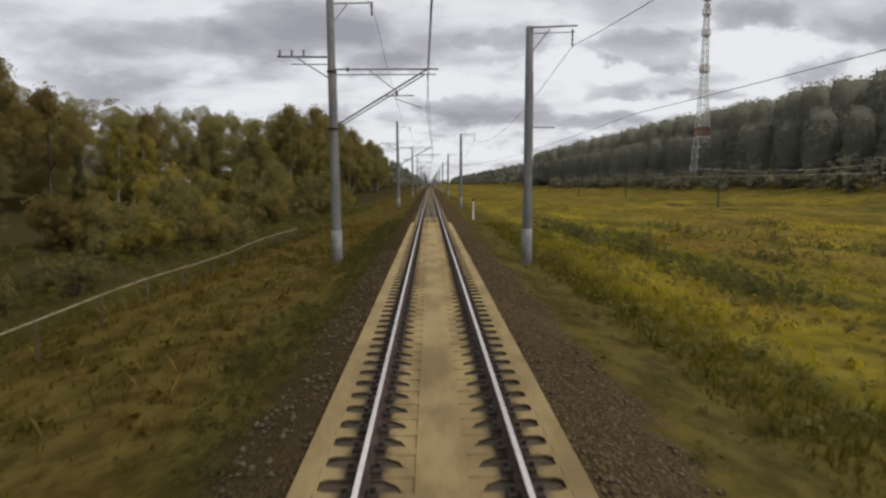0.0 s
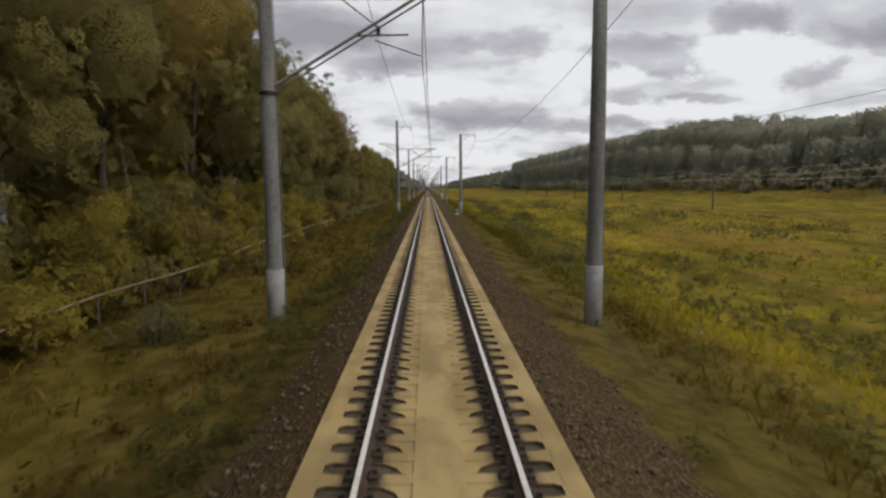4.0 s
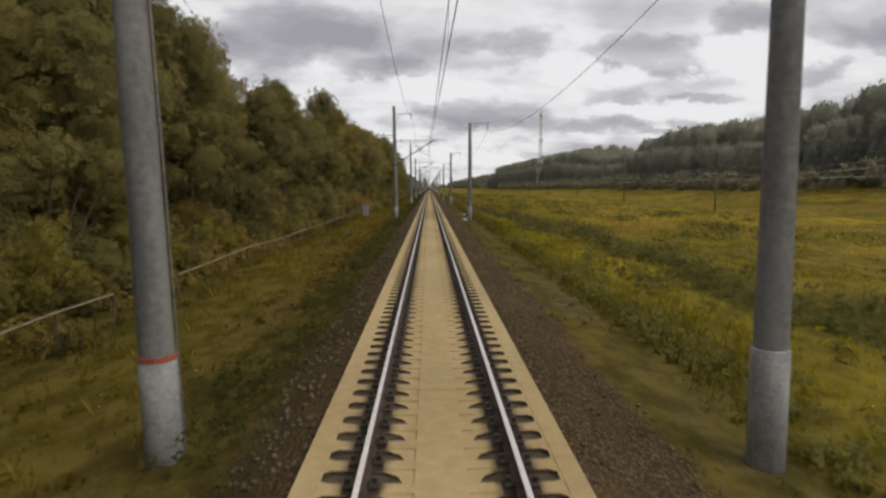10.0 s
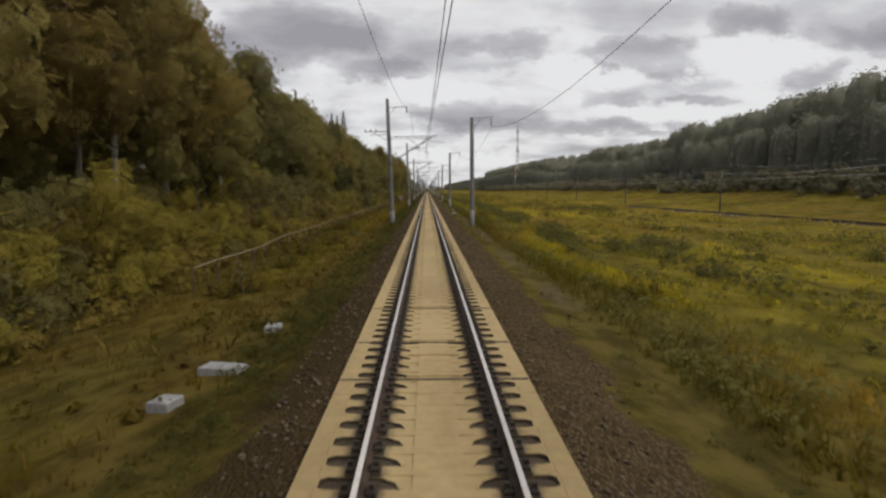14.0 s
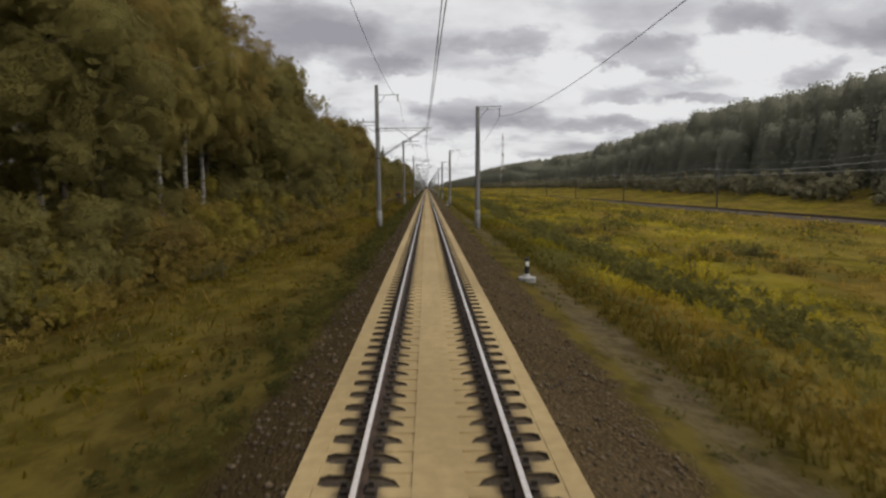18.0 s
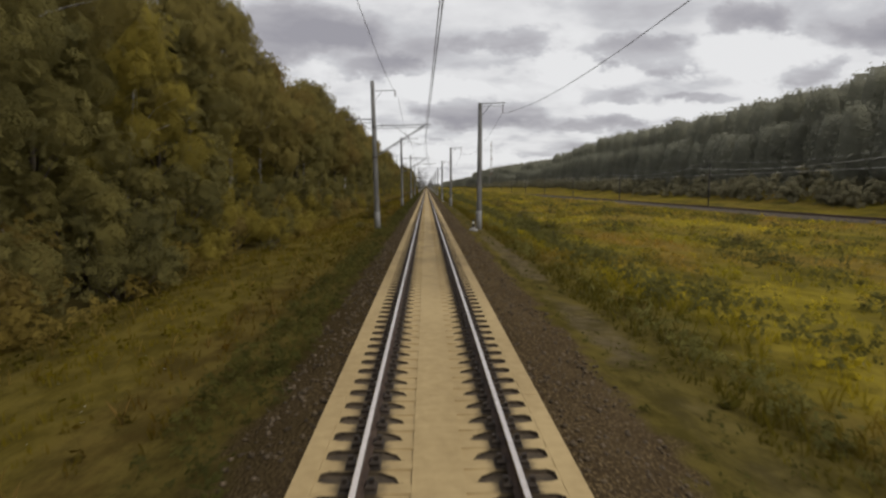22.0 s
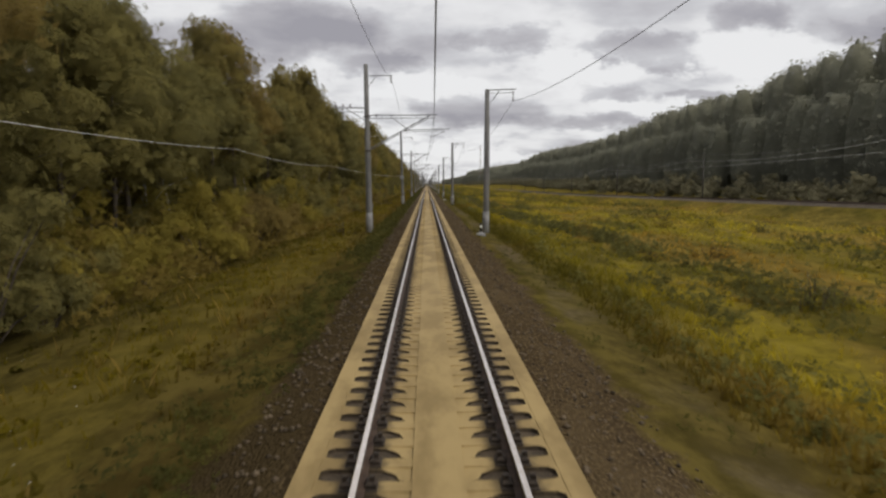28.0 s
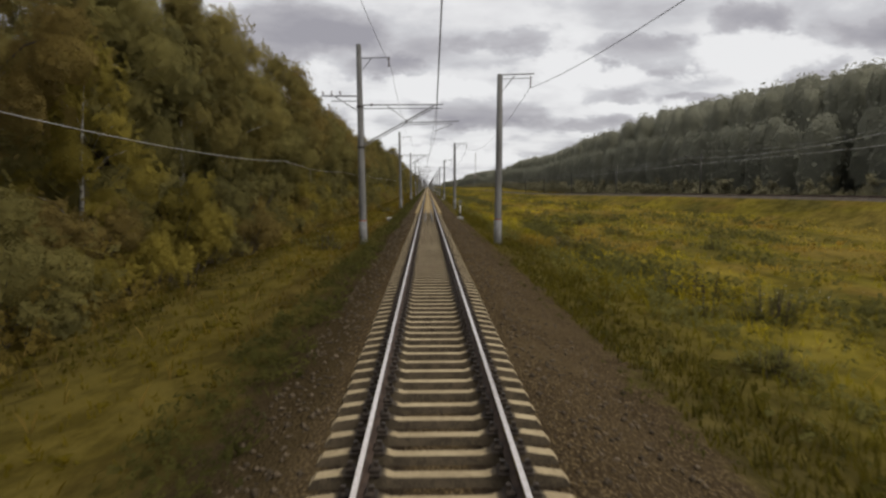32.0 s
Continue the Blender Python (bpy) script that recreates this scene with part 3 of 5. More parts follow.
# ---------------------------------------------------------------- the track
NEAR_END, FAR_END = -929.2, 54.3          # where the concrete-filled stretch ends
LAST, FIRST = -1075.0, 900.0
PITCH = 0.536
RAIL_X = 0.797
RAIL_PROFILE = [(-0.075, -0.182), (0.075, -0.182), (0.075, -0.168), (0.02, -0.150), (0.010, -0.140), (0.010, -0.050), (0.036, -0.036), (0.037, -0.012), (0.028, -0.001), (-0.028, -0.001), (-0.037, -0.012),
                (-0.036, -0.036), (-0.010, -0.050), (-0.010, -0.140), (-0.02, -0.150), (-0.075, -0.168)]


def rail_mesh(name, y0, y1, mats, step=25.0, scale=1.0):
    ys = list(np.arange(y0, y1, step)) + [y1]
    n = len(RAIL_PROFILE)
    verts = [(x * scale, y, z * scale) for y in ys for x, z in RAIL_PROFILE]
    faces, index = [], []
    for i in range(len(ys) - 1):
        for k in range(n):
            j = (k + 1) % n
            faces.append((i * n + k, i * n + j, (i + 1) * n + j, (i + 1) * n + k)[::-1])
            index.append(1 if k in (8, 9) else 0)
    faces += [tuple(range(n)), tuple(range((len(ys) - 1) * n, len(ys) * n))[::-1]]
    return mesh(name, verts, faces, mats, index=index + [0, 0])


railway = thing("railway_track", "single broad-gauge track on concrete sleepers", "railway track", kind="structure")
for sx in (-RAIL_X, RAIL_X):
    part("rail", rail_mesh("rail", LAST, FIRST, [RUST, POLISH]), railway, "rusty steel rail with a polished top", pose(sx, 0, 0))


def sleeper_piece(flush):
    """A concrete sleeper: higher under the rails, dipping in the middle, with sloping ends."""
    prof = [(-1.36, -0.30, 0.105), (-1.30, -0.232, 0.09), (-1.02, -0.190, 0.085), (-0.60, -0.190, 0.085), (-0.48, -0.226, 0.076), (0.48, -0.226, 0.076), (0.60, -0.190, 0.085), (1.02, -0.190, 0.085),
            (1.30, -0.232, 0.09), (1.36, -0.30, 0.105)]
    if flush:
        prof = [(max(-1.25, min(1.25, x)), -0.1895, 0.105) for x, z, w in prof[1:-1]]
    verts, faces = [], []
    for x, z, w in prof:
        verts += [(x, -w - 0.03, -0.40), (x, -w, z), (x, w, z), (x, w + 0.03, -0.40)]
    for i in range(len(prof) - 1):
        for k in range(3):
            faces.append((i * 4 + k, (i + 1) * 4 + k, (i + 1) * 4 + k + 1, i * 4 + k + 1))
    faces += [tuple(range(4)), tuple(range(len(verts) - 4, len(verts)))[::-1]]
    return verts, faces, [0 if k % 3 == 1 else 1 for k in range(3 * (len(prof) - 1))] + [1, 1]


def clip_pieces():
    """Chunky fastenings on both sides of both rails: plate, clip and bolt."""
    out = []
    for sx in (-RAIL_X, RAIL_X):
        out.append(box(sx - 0.19, sx + 0.19, -0.12, 0.12, -0.194, -0.176, 0.008))
        for s in (-1, 1):
            cx = sx + s * 0.12
            out.append(box(cx - 0.055, cx + 0.055, -0.075, 0.075, -0.18, -0.125, 0.02))
            out.append(box(cx + s * 0.015 - 0.026, cx + s * 0.015 + 0.026, -0.026, 0.026, -0.13, -0.075))
    return joined(out)


sv, sf, sm = sleeper_piece(False)
fv, ff, _ = sleeper_piece(True)
cv, cf = clip_pieces()
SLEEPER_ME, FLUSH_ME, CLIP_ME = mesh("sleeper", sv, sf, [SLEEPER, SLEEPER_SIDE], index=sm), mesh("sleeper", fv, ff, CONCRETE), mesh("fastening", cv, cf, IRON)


def repeated(name, verts, faces, ys, mat, parent, label, index=None):
    v, f = np.array(verts, float), faces
    k = len(v)
    all_v = np.concatenate([v + np.array([0, y, 0]) for y in ys])
    all_f = [tuple(i + n * k for i in q) for n in range(len(ys)) for q in f]
    return tagged(part(name, mesh(name, all_v, all_f, mat, index=index * len(ys) if index else None), parent, label), kind="stuff")


# concrete fill between and beside the sleepers
slab = thing("concrete_track_bed", "smooth beige concrete fill around the sleepers", "track bed", kind="structure")
BAY = 12.06
bays = int((FAR_END - NEAR_END) / BAY)
KERB_ME = mesh("kerb_strip", *box(-0.10, 0.135, 0, BAY - 0.015, -0.46, -0.188, 0.003), CONCRETE)
KERB_L = mesh("kerb_strip", *box(-0.135, 0.10, 0, BAY - 0.015, -0.46, -0.188, 0.003), CONCRETE)
MID_ME = mesh("middle_strip", *box(-0.272, 0.272, 0, BAY - 0.015, -0.40, -0.188, 0.002), CONCRETE)
for i in range(bays):
    y = NEAR_END + i * BAY
    for me, name, sx in ((KERB_L, "kerb_strip", -1.355), (KERB_ME, "kerb_strip", 1.355), (MID_ME, "middle_strip", 0.0)):
        part(name, me, slab, place=pose(sx, y, random.uniform(-0.004, 0.004)))


def pocket_block(s):
    """Concrete between two sleepers, with a rounded pocket round the rail that tapers inwards to a narrow slit; s: side of the track."""
    x0, x1, y0, y1, g = 0.268, 1.255, 0.105, 0.4312, 0.052
    hole = [(0.290, 0.137), (0.290, 0.119), (0.56, 0.119), (1.15, 0.122), (1.225, 0.165), (1.225, 0.165), (1.225, 0.345), (1.15, 0.400), (1.15, 0.400), (0.60, 0.395), (0.45, 0.290), (0.40, 0.155)]
    rim = [(x0, 0.175), (x0, y0 + g), (0.56, y0), (1.15, y0), (x1, y0), (x1, 0.175), (x1, 0.345), (x1, y1), (1.15, y1), (0.62, y1), (x0, y1), (x0, 0.225)]
    n = len(hole)
    top = lambda x: -0.208 if x < 0.62 else -0.191          # the fill lies lower inside the rails
    verts = [(s * x, y, top(x)) for x, y in rim] + [(s * x, y, top(x)) for x, y in hole] + [(s * x, y, -0.238) for x, y in hole] + [(s * x, y, -0.34) for x, y in rim]
    faces, index = [], []
    for i in range(n):
        j = (i + 1) % n
        quads = [((i, j, n + j, n + i), 0), ((n + i, n + j, 2 * n + j, 2 * n + i), 1), ((j, i, 3 * n + i, 3 * n + j), 0)]
        for q, m in quads:
            if hole[i] == hole[j]:
                if m == 1:
                    continue
                if m == 0 and q[2] >= n and q[2] < 2 * n:
                    q = q[:3]
            faces.append(q if s > 0 else q[::-1])
            index.append(m)
    bottom = [2 * n + i for i in range(n) if hole[i] != hole[i - 1]]
    faces.append(tuple(bottom) if s > 0 else tuple(bottom)[::-1])
    return verts, faces, index + [1]


BLOCKS = {s: pocket_block(s) for s in (-1, 1)}
BLOCK_ME = {s: mesh("pocket_block", v, f, [CONCRETE, GRIME], index=m) for s, (v, f, m) in BLOCKS.items()}
block_y = [y for y in np.arange(-1040.0, FAR_END - PITCH, PITCH) if y > NEAR_END - 0.1]
for s, (v, f, m) in BLOCKS.items():
    far = block_y[60:]
    for y in block_y[:60]:
        part("pocket_block", BLOCK_ME[s], slab, place=pose(0, y, 0))
    block_v = np.concatenate([np.array(v) + np.array([0, y, 0]) for y in far])
    block_f = [tuple(i + k * len(v) for i in q) for k in range(len(far)) for q in f]
    me = mesh("pocket_blocks_beyond", block_v, block_f, [CONCRETE, GRIME], index=m * len(far))
    tagged(part("pocket_blocks_beyond", me, slab, "concrete blocks with dark oily pockets round the rails"), kind="stuff")
# raised cross ribs at one joint
for y in (-415.9, -419.4, -420.5, -421.8):
    part("cross_rib", mesh("cross_rib", *box(-0.45, 0.45, y - 0.05, y + 0.05, -0.3, -0.165, 0.01), CONCRETE), slab)

# thin dark strips stand for the slots of the cross joints
for y in (-416.1, -419.6, -422.0):
    part("joint_strip", mesh("joint_strip", *box(-1.47, 1.47, y - 0.045, y + 0.045, -0.30, -0.182, 0.004), GRIME), slab, "dark strip for a joint across the bed")

# guard rails at both ends of the concrete stretch
for a, b in ((NEAR_END - 17.4, NEAR_END + 6.9), (FAR_END - 6.5, FAR_END + 14.1)):
    guard = thing("guard_rail_pair", "pair of worn grey guard rails between the running rails", "guard rail", pose(0, 0, 0))
    for sx in (-0.30, 0.30):
        part("guard_rail", rail_mesh("guard_rail", a, b, [GUARD, GUARD]), guard, place=pose(sx, 0, -0.03))
        for y in (a, b):
            part("end_shoe", mesh("end_shoe", *box(sx - 0.05, sx + 0.05, y - 0.35, y + 0.35, -0.20, -0.10, 0.04), IRON), guard)

# ---------------------------------------------------------------- line poles and wires
POLES = [(95.5, 4.77), (30.2, 4.54), (-36.7, 4.15), (-107.9, 4.32), (-174.8, 3.91), (-238.3, 3.91), (-302.8, 3.71), (-366.3, 3.66), (-428.6, 4.64), (-498.7, 4.48), (-564.3, 4.64), (-628.7, 4.42), (-697.4, 4.20), (-759.4, 4.36), (-824.3, 4.58), (-891.7, 4.62), (-957.9, 4.35)]
POLES = [(95.5 + 66 * i, 4.35) for i in range(14, 0, -1)] + POLES + [(-1030.0, 4.35), (-1096.0, 4.35)]
EVEN = {k: (k - 15) % 2 == 0 for k in range(len(POLES))}          # two kinds of bracket by turns
RIGHT_X = 4.55


def shaft_parts(root, height, base_r, top_r, plinth=1.55):
    part("shaft", mesh("shaft", *lathe([(base_r, -0.5), (base_r * 0.98, 1.0), ((base_r + top_r) / 2, height / 2), (top_r, height - 0.04), (top_r * 0.8, height)], 14), POLE, True), root)
    part("painted_foot", mesh("painted_foot", *lathe([(base_r + 0.016, -0.4), (base_r + 0.016, plinth), (base_r + 0.004, plinth + 0.02)], 14), PLINTH, True), root, "pale painted foot of the pole")


BAND_ME = mesh("red_band", *lathe([(0.257, -0.01), (0.257, 0.06)], 14), RED)
BANDED_LEFT, BANDED_RIGHT = {-238, -303, -366, -958}, {-175, -238, -697, -958}          # poles that bear a red ring


def bar(name, a, b, r, root, mat=None, n=6):
    return part(name, mesh(name, *tube([a, b], r, n), mat or STEEL), root)


def insulator(root, at, height, r=0.06):
    prof = []
    for i in range(4):
        z = height * i / 4
        prof += [(r * 0.4, z), (r, z + height * 0.08), (r, z + height * 0.14), (r * 0.4, z + height * 0.22)]
    part("insulator", mesh("insulator", *lathe(prof, 8), PORCELAIN), root, place=pose(*at))


def left_pole(kind):
    """A tall pole with cross-arm, feeder bracket and the cantilever over the track; its foot is 1.05 m under the railheads."""
    root = thing("catenary_pole", "tall grey concrete pole with cantilever over the track and wire cross-arm", "catenary pole", group="catenary poles along the track")
    g = 1.05
    shaft_parts(root, 11.85 + g - 0.0, 0.235, 0.165)
    bar("feeder_bracket", (0, 0, 10.97 + g), (2.0, 0, 11.0 + g), 0.035, root)
    bar("bracket_brace", (0.1, 0, 10.1 + g), (0.8, 0, 10.95 + g), 0.022, root)
    insulator(root, (1.92, 0, 10.42 + g), 0.55, 0.06)
    bar("cross_arm", (0.1, -0.12, 8.55 + g), (-2.45, -0.12, 8.60 + g), 0.05, root)
    bar("cross_arm", (0.1, 0.2, 8.28 + g), (-1.9, 0.2, 8.30 + g), 0.03, root)
    bar("arm_brace", (-0.1, 0, 7.6 + g), (-1.55, -0.1, 8.52 + g), 0.032, root)
    for x in (-2.35, -1.8, -1.25):
        insulator(root, (x, -0.12, 8.62 + g), 0.28, 0.055)
    tip = 5.4 if not kind else 4.95
    bar("cantilever_tube", (0.1, -0.1, 8.0 + g), (tip, -0.1, 7.98 + g), 0.042, root)
    bar("cantilever_tube", (0.1, 0.16, 7.80 + g), (tip - 0.1, 0.16, 7.78 + g), 0.028, root)
    insulator(root, (0.75, -0.1, 7.9 + g), 0.2, 0.075)
    bar("cantilever_stay", (0.15, -0.06, 5.45 + g), (tip - 0.55, -0.06, 7.96 + g), 0.045, root)
    bar("cantilever_stay", (0.15, 0.08, 5.32 + g), (tip - 0.65, 0.08, 7.76 + g), 0.028, root)
    bar("strut", (1.75, -0.03, 7.95 + g), (3.05, -0.03, 6.95 + g), 0.025, root)
    if kind:
        bar("registration_tube", (2.3, 0, 6.78 + g), (3.8, 0, 6.80 + g), 0.03, root)
        bar("steady_arm", (2.9, 0, 6.66 + g), (4.12, 0, 6.24 + g), 0.022, root)
    else:
        bar("registration_tube", (2.9, 0, 6.85 + g), (6.4, 0, 6.92 + g), 0.036, root)
        bar("registration_stay", (2.9, 0.1, 6.72 + g), (5.9, 0.1, 6.78 + g), 0.02, root)
        bar("steady_arm", (6.0, 0, 6.72 + g), (4.82, 0, 6.3 + g), 0.022, root)
    insulator(root, (3.0, 0, 6.80 + g), 0.24, 0.07)
    v, f = lathe([(0.26, 5.25 + g), (0.26, 5.33 + g)], 12)
    part("clamp", mesh("clamp", v, f, IRON), root)
    v, f = lathe([(0.235, 7.85 + g), (0.235, 7.95 + g)], 12)
    part("clamp", mesh("clamp", v, f, IRON), root)
    part("earth_wire", mesh("earth_wire", *tube([(0.27, 0.05, 0.0), (0.25, 0.05, 4.0), (0.20, 0.05, 9.0)], 0.012, 4), STEEL), root)
    return root


def right_pole(low_arm):
    root = thing("feeder_pole", "grey concrete pole with a bracket for a feeder wire", "pole", group="feeder poles beside the meadow")
    g = 1.12
    shaft_parts(root, 10.0 + g, 0.235, 0.175, 1.7)
    bar("bracket", (-0.1, -0.14, 9.92 + g), (2.2, -0.14, 10.02 + g), 0.045, root)
    bar("bracket", (-0.1, 0.18, 9.72 + g), (2.15, 0.18, 9.80 + g), 0.025, root)
    bar("bracket_brace", (0.15, 0, 8.9 + g), (0.95, 0, 9.9 + g), 0.03, root)
    insulator(root, (2.0, 0, 9.12 + g), 0.8, 0.05)
    part("earth_wire", mesh("earth_wire", *tube([(0.27, 0.05, 0.0), (0.25, 0.05, 4.0), (0.2, 0.05, 9.0)], 0.012, 4), STEEL), root)
    if low_arm:
        bar("low_arm", (0.1, 0, 5.4 + g), (1.25, 0, 5.38 + g), 0.035, root)
    return root


LEAN = {-303: -1.8, -366: -2.0, -629: -1.5, -759: -1.4}          # degrees by which a pole stands out of plumb
first = {True: left_pole(True), False: left_pole(False)}
for kind, at in ((True, 15), (False, 16)):
    first[kind].matrix_basis = pose(-POLES[at][1], POLES[at][0], -1.05, 0, -0.7)
firstr = {True: right_pole(True), False: right_pole(False)}
firstr[True].matrix_basis = pose(RIGHT_X, POLES[15][0], -1.12)
firstr[False].matrix_basis = pose(RIGHT_X, POLES[18][0], -1.12)
for k, (y, x) in enumerate(POLES):
    if k not in (15, 16):
        ob = copy_thing(first[EVEN[k] if k >= 14 else k % 2 == 1], pose(-x, y, -1.05, 0, LEAN.get(round(y), -0.7), 0))
        if round(y) in BANDED_LEFT:
            part("red_band", BAND_ME, ob, "faded red ring", pose(0, 0, 1.55))
    if k not in (15, 18):
        ob = copy_thing(firstr[k in (13, 14, 16)], pose(RIGHT_X, y, -1.12, random.uniform(-0.4, 0.4), random.uniform(-0.4, 0.4), 0))
        if round(y) in BANDED_RIGHT:
            part("red_band", BAND_ME, ob, "faded red ring", pose(0, 0, 1.7))


def hung(points, sag, steps=14):
    """Points of a wire hung from support to support."""
    out = []
    for (x0, y0, z0), (x1, y1, z1) in zip(points, points[1:]):
        for i in range(steps):
            s = i / steps
            out.append((x0 + (x1 - x0) * s, y0 + (y1 - y0) * s, z0 + (z1 - z0) * s - 4 * sag * s * (1 - s)))
    return out + [points[-1]]


def wire(name, points, r, label, mat=None):
    return tagged(new(name, mesh(name, *tube(points, r, 4), mat or WIRE)), label, "overhead wire")


contact, messenger, feeder, feeder_r = [], [], [], []
for k, (y, x) in enumerate(POLES):
    even = EVEN[k] if k >= 14 else k % 2 == 1
    contact.append((-0.25 if even else 0.45, y, 6.2))
    messenger.append((0.48 if not even else -0.22, y, 7.9))
    feeder.append((-x + 1.92, y, 10.42))
    feeder_r.append((RIGHT_X + 2.0, y, 9.12))
wire("contact_wire", hung(contact, 0.05), 0.012, "thin contact wire above the track")
wire("messenger_wire", hung(messenger, 1.0), 0.013, "sagging messenger wire above the track")
wire("feeder_wire", hung(feeder, 1.5), 0.012, "feeder wire on the tall poles")
wire("feeder_wire", hung(feeder_r, 1.7), 0.016, "thick feeder wire on the meadow-side poles")
hang = []
mess, cont = hung(messenger, 1.0, 8), hung(contact, 0.05, 8)
for i, (a, b) in enumerate(zip(mess, cont)):
    if i % 8 and -1110 < a[1] < 400:
        hang.append(tube([a, b], 0.005, 3, False))
tagged(new("dropper_wires", mesh("dropper_wires", *joined(hang), WIRE)), "thin droppers between messenger and contact wire", "overhead wire", kind="stuff")
wire("branch_wire", hung([(5.9, 159.2, 5.4), (5.9, 93.2, 5.4), (9.5, 30.0, 6.0), (14.0, -40.0, 6.6), (19, -110, 6.9), (30, -190, 7.0)], 0.4), 0.012, "wire branching off over the meadow")
wire("side_cable", hung([(-4.4, -759.4, 4.1), (-11.3, -800.0, 4.85), (-11.6, -835.0, 4.85), (-11.8, -872.0, 4.8), (-12.0, -909.0, 4.8), (-12.0, -946, 4.85), (-12.0, -983, 4.9), (-12.0, -1020.0, 4.9), (-12, -1060, 5.2)], 0.35), 0.013,
     "pale cable along the edge of the shrubs", PALE_WIRE)
cab = thing("junction_box", "small grey box strapped to a concrete pole", "box", pose(-4.5, -759.7, 3.55))
part("case", mesh("case", *box(-0.32, 0.32, -0.42, -0.02, 0, 0.6, 0.04), GREY_BOX), cab)
part("strap", mesh("strap", *box(-0.27, 0.27, -0.05, 0.5, 0.2, 0.27), IRON), cab)

gear = thing("switch_gear_box", "grey switch box with a bracket high on a concrete pole", "switch box", pose(RIGHT_X, -174.8, 4.1))
part("case", mesh("case", *box(-0.34, 0.34, -0.62, -0.22, 0, 0.62, 0.05), GREY_BOX), gear)
part("bracket", mesh("bracket", *box(-0.26, 0.26, -0.24, 0.25, 0.22, 0.32), IRON), gear)
part("rod", mesh("rod", *tube([(0.1, -0.3, 0.0), (0.1, -0.26, -3.2)], 0.02, 6), STEEL), gear)

# ---------------------------------------------------------------- lattice mast


def lattice_mast(x, y, z0, height):
    root = thing("lattice_mast", "tall red and white lattice mast with antennas", "radio mast", pose(x, y, z0))

    def half(z):
        return 2.9 - 1.9 * min(z / (height * 0.55), 1) if z < height * 0.55 else 1.0 - 0.45 * (z - height * 0.55) / (height * 0.45)

    levels = [0.0]
    while levels[-1] < height - 3:
        levels.append(levels[-1] + max(2.2, half(levels[-1]) * 1.6))
    for i, (a, b) in enumerate(zip(levels, levels[1:])):
        p, q = half(a), half(b)
        c0 = [(-p, -p, a), (p, -p, a), (p, p, a), (-p, p, a)]
        c1 = [(-q, -q, b), (q, -q, b), (q, q, b), (-q, q, b)]
        pieces = []
        for k in range(4):
            j = (k + 1) % 4
            pieces += [tube([c0[k], c1[k]], 0.12, 4), tube([c0[k], c1[j]], 0.055, 4), tube([c0[j], c1[k]], 0.055, 4), tube([c1[k], c1[j]], 0.07, 4)]
        part("lattice_section", mesh("lattice_section", *joined(pieces), RED if i % 9 == 5 else WHITE), root)
    for z in (height * 0.62, height * 0.80, height * 0.90, height * 0.97):
        r = half(z) + 0.6
        part("platform", mesh("platform", *lathe([(r, z), (r, z + 0.12)], 10), STEEL), root)
        for k in range(5):
            a = 2 * math.pi * k / 5
            v, f = box(-0.18, 0.18, -0.12, 0.12, z + 0.2, z + 2.4, 0.05)
            part("antenna", mesh("antenna", [(px + r * math.cos(a), py + r * math.sin(a), pz) for px, py, pz in v], f, WHITE), root)
    bar("top_spike", (0, 0, height - 4), (0, 0, height + 2), 0.10, root)
    return root


lattice_mast(92.0, 215.0, -1.4, 66.0)

# ---------------------------------------------------------------- the other railway beyond the meadow
OTHER_X = 56.0
OTHER_Z = [(-1130, 1.7), (-920, 1.55), (-860, 1.1), (-760, 0.0), (-650, -0.9), (-600, -1.2), (-350, -1.5), (-230, -2.1), (1500, -2.3)]


def ribbon(name, y0, y1, section, mat, step=12.0):
    """A long body with the given cross-section (x, z) that follows the other line's height."""
    ys = list(np.arange(y0, y1, step)) + [y1]
    n = len(section)
    verts = [(OTHER_X + x, y, float(lerp_table(y, OTHER_Z)) + z) for y in ys for x, z in section]
    faces = [(i * n + k, (i + 1) * n + k, (i + 1) * n + (k + 1) % n, i * n + (k + 1) % n) for i in range(len(ys) - 1) for k in range(n)]
    return mesh(name, verts, faces + [tuple(range(n)), tuple(range((len(ys) - 1) * n, len(ys) * n))[::-1]], mat)


BALLAST2 = two_tone("grey_ballast", (0.05, 0.04, 0.028), (0.11, 0.085, 0.06), 1.2, 0.95, 0, 0.05, None, 12.0)
other = thing("second_railway", "distant railway on a low grey ballast bed", "railway track", kind="structure")
part("ballast_bed", ribbon("ballast_bed", -1125, 1500, [(-3.1, -0.8), (-2.0, -0.25), (2.0, -0.25), (3.1, -0.8)], BALLAST2), other)
part("embankment", ribbon("embankment", -1125, 1500, [(-11.0, -4.6), (-3.6, -0.62), (3.6, -0.62), (11.0, -4.6)], GROUND), other, "low grassy embankment")
for sx in (-RAIL_X, RAIL_X):
    part("rail", ribbon("rail", -1125, 1500, [(sx - 0.07, -0.25), (sx - 0.04, 0.0), (sx + 0.04, 0.0), (sx + 0.07, -0.25)], RUST), other)
far_pole = thing("far_line_pole", "slim dark pole of the distant railway", "catenary pole", pose(OTHER_X + 3.6, -1110, float(lerp_table(-1110, OTHER_Z)) - 0.9), "poles of the distant railway")
part("shaft", mesh("shaft", *lathe([(0.17, -0.6), (0.11, 9.6)], 8), DARK_POLE, True), far_pole)
bar("cantilever_tube", (0, 0, 8.9), (-3.9, 0, 8.9), 0.04, far_pole, DARK_POLE)
bar("cantilever_stay", (0, 0, 7.0), (-3.6, 0, 8.8), 0.035, far_pole, DARK_POLE)
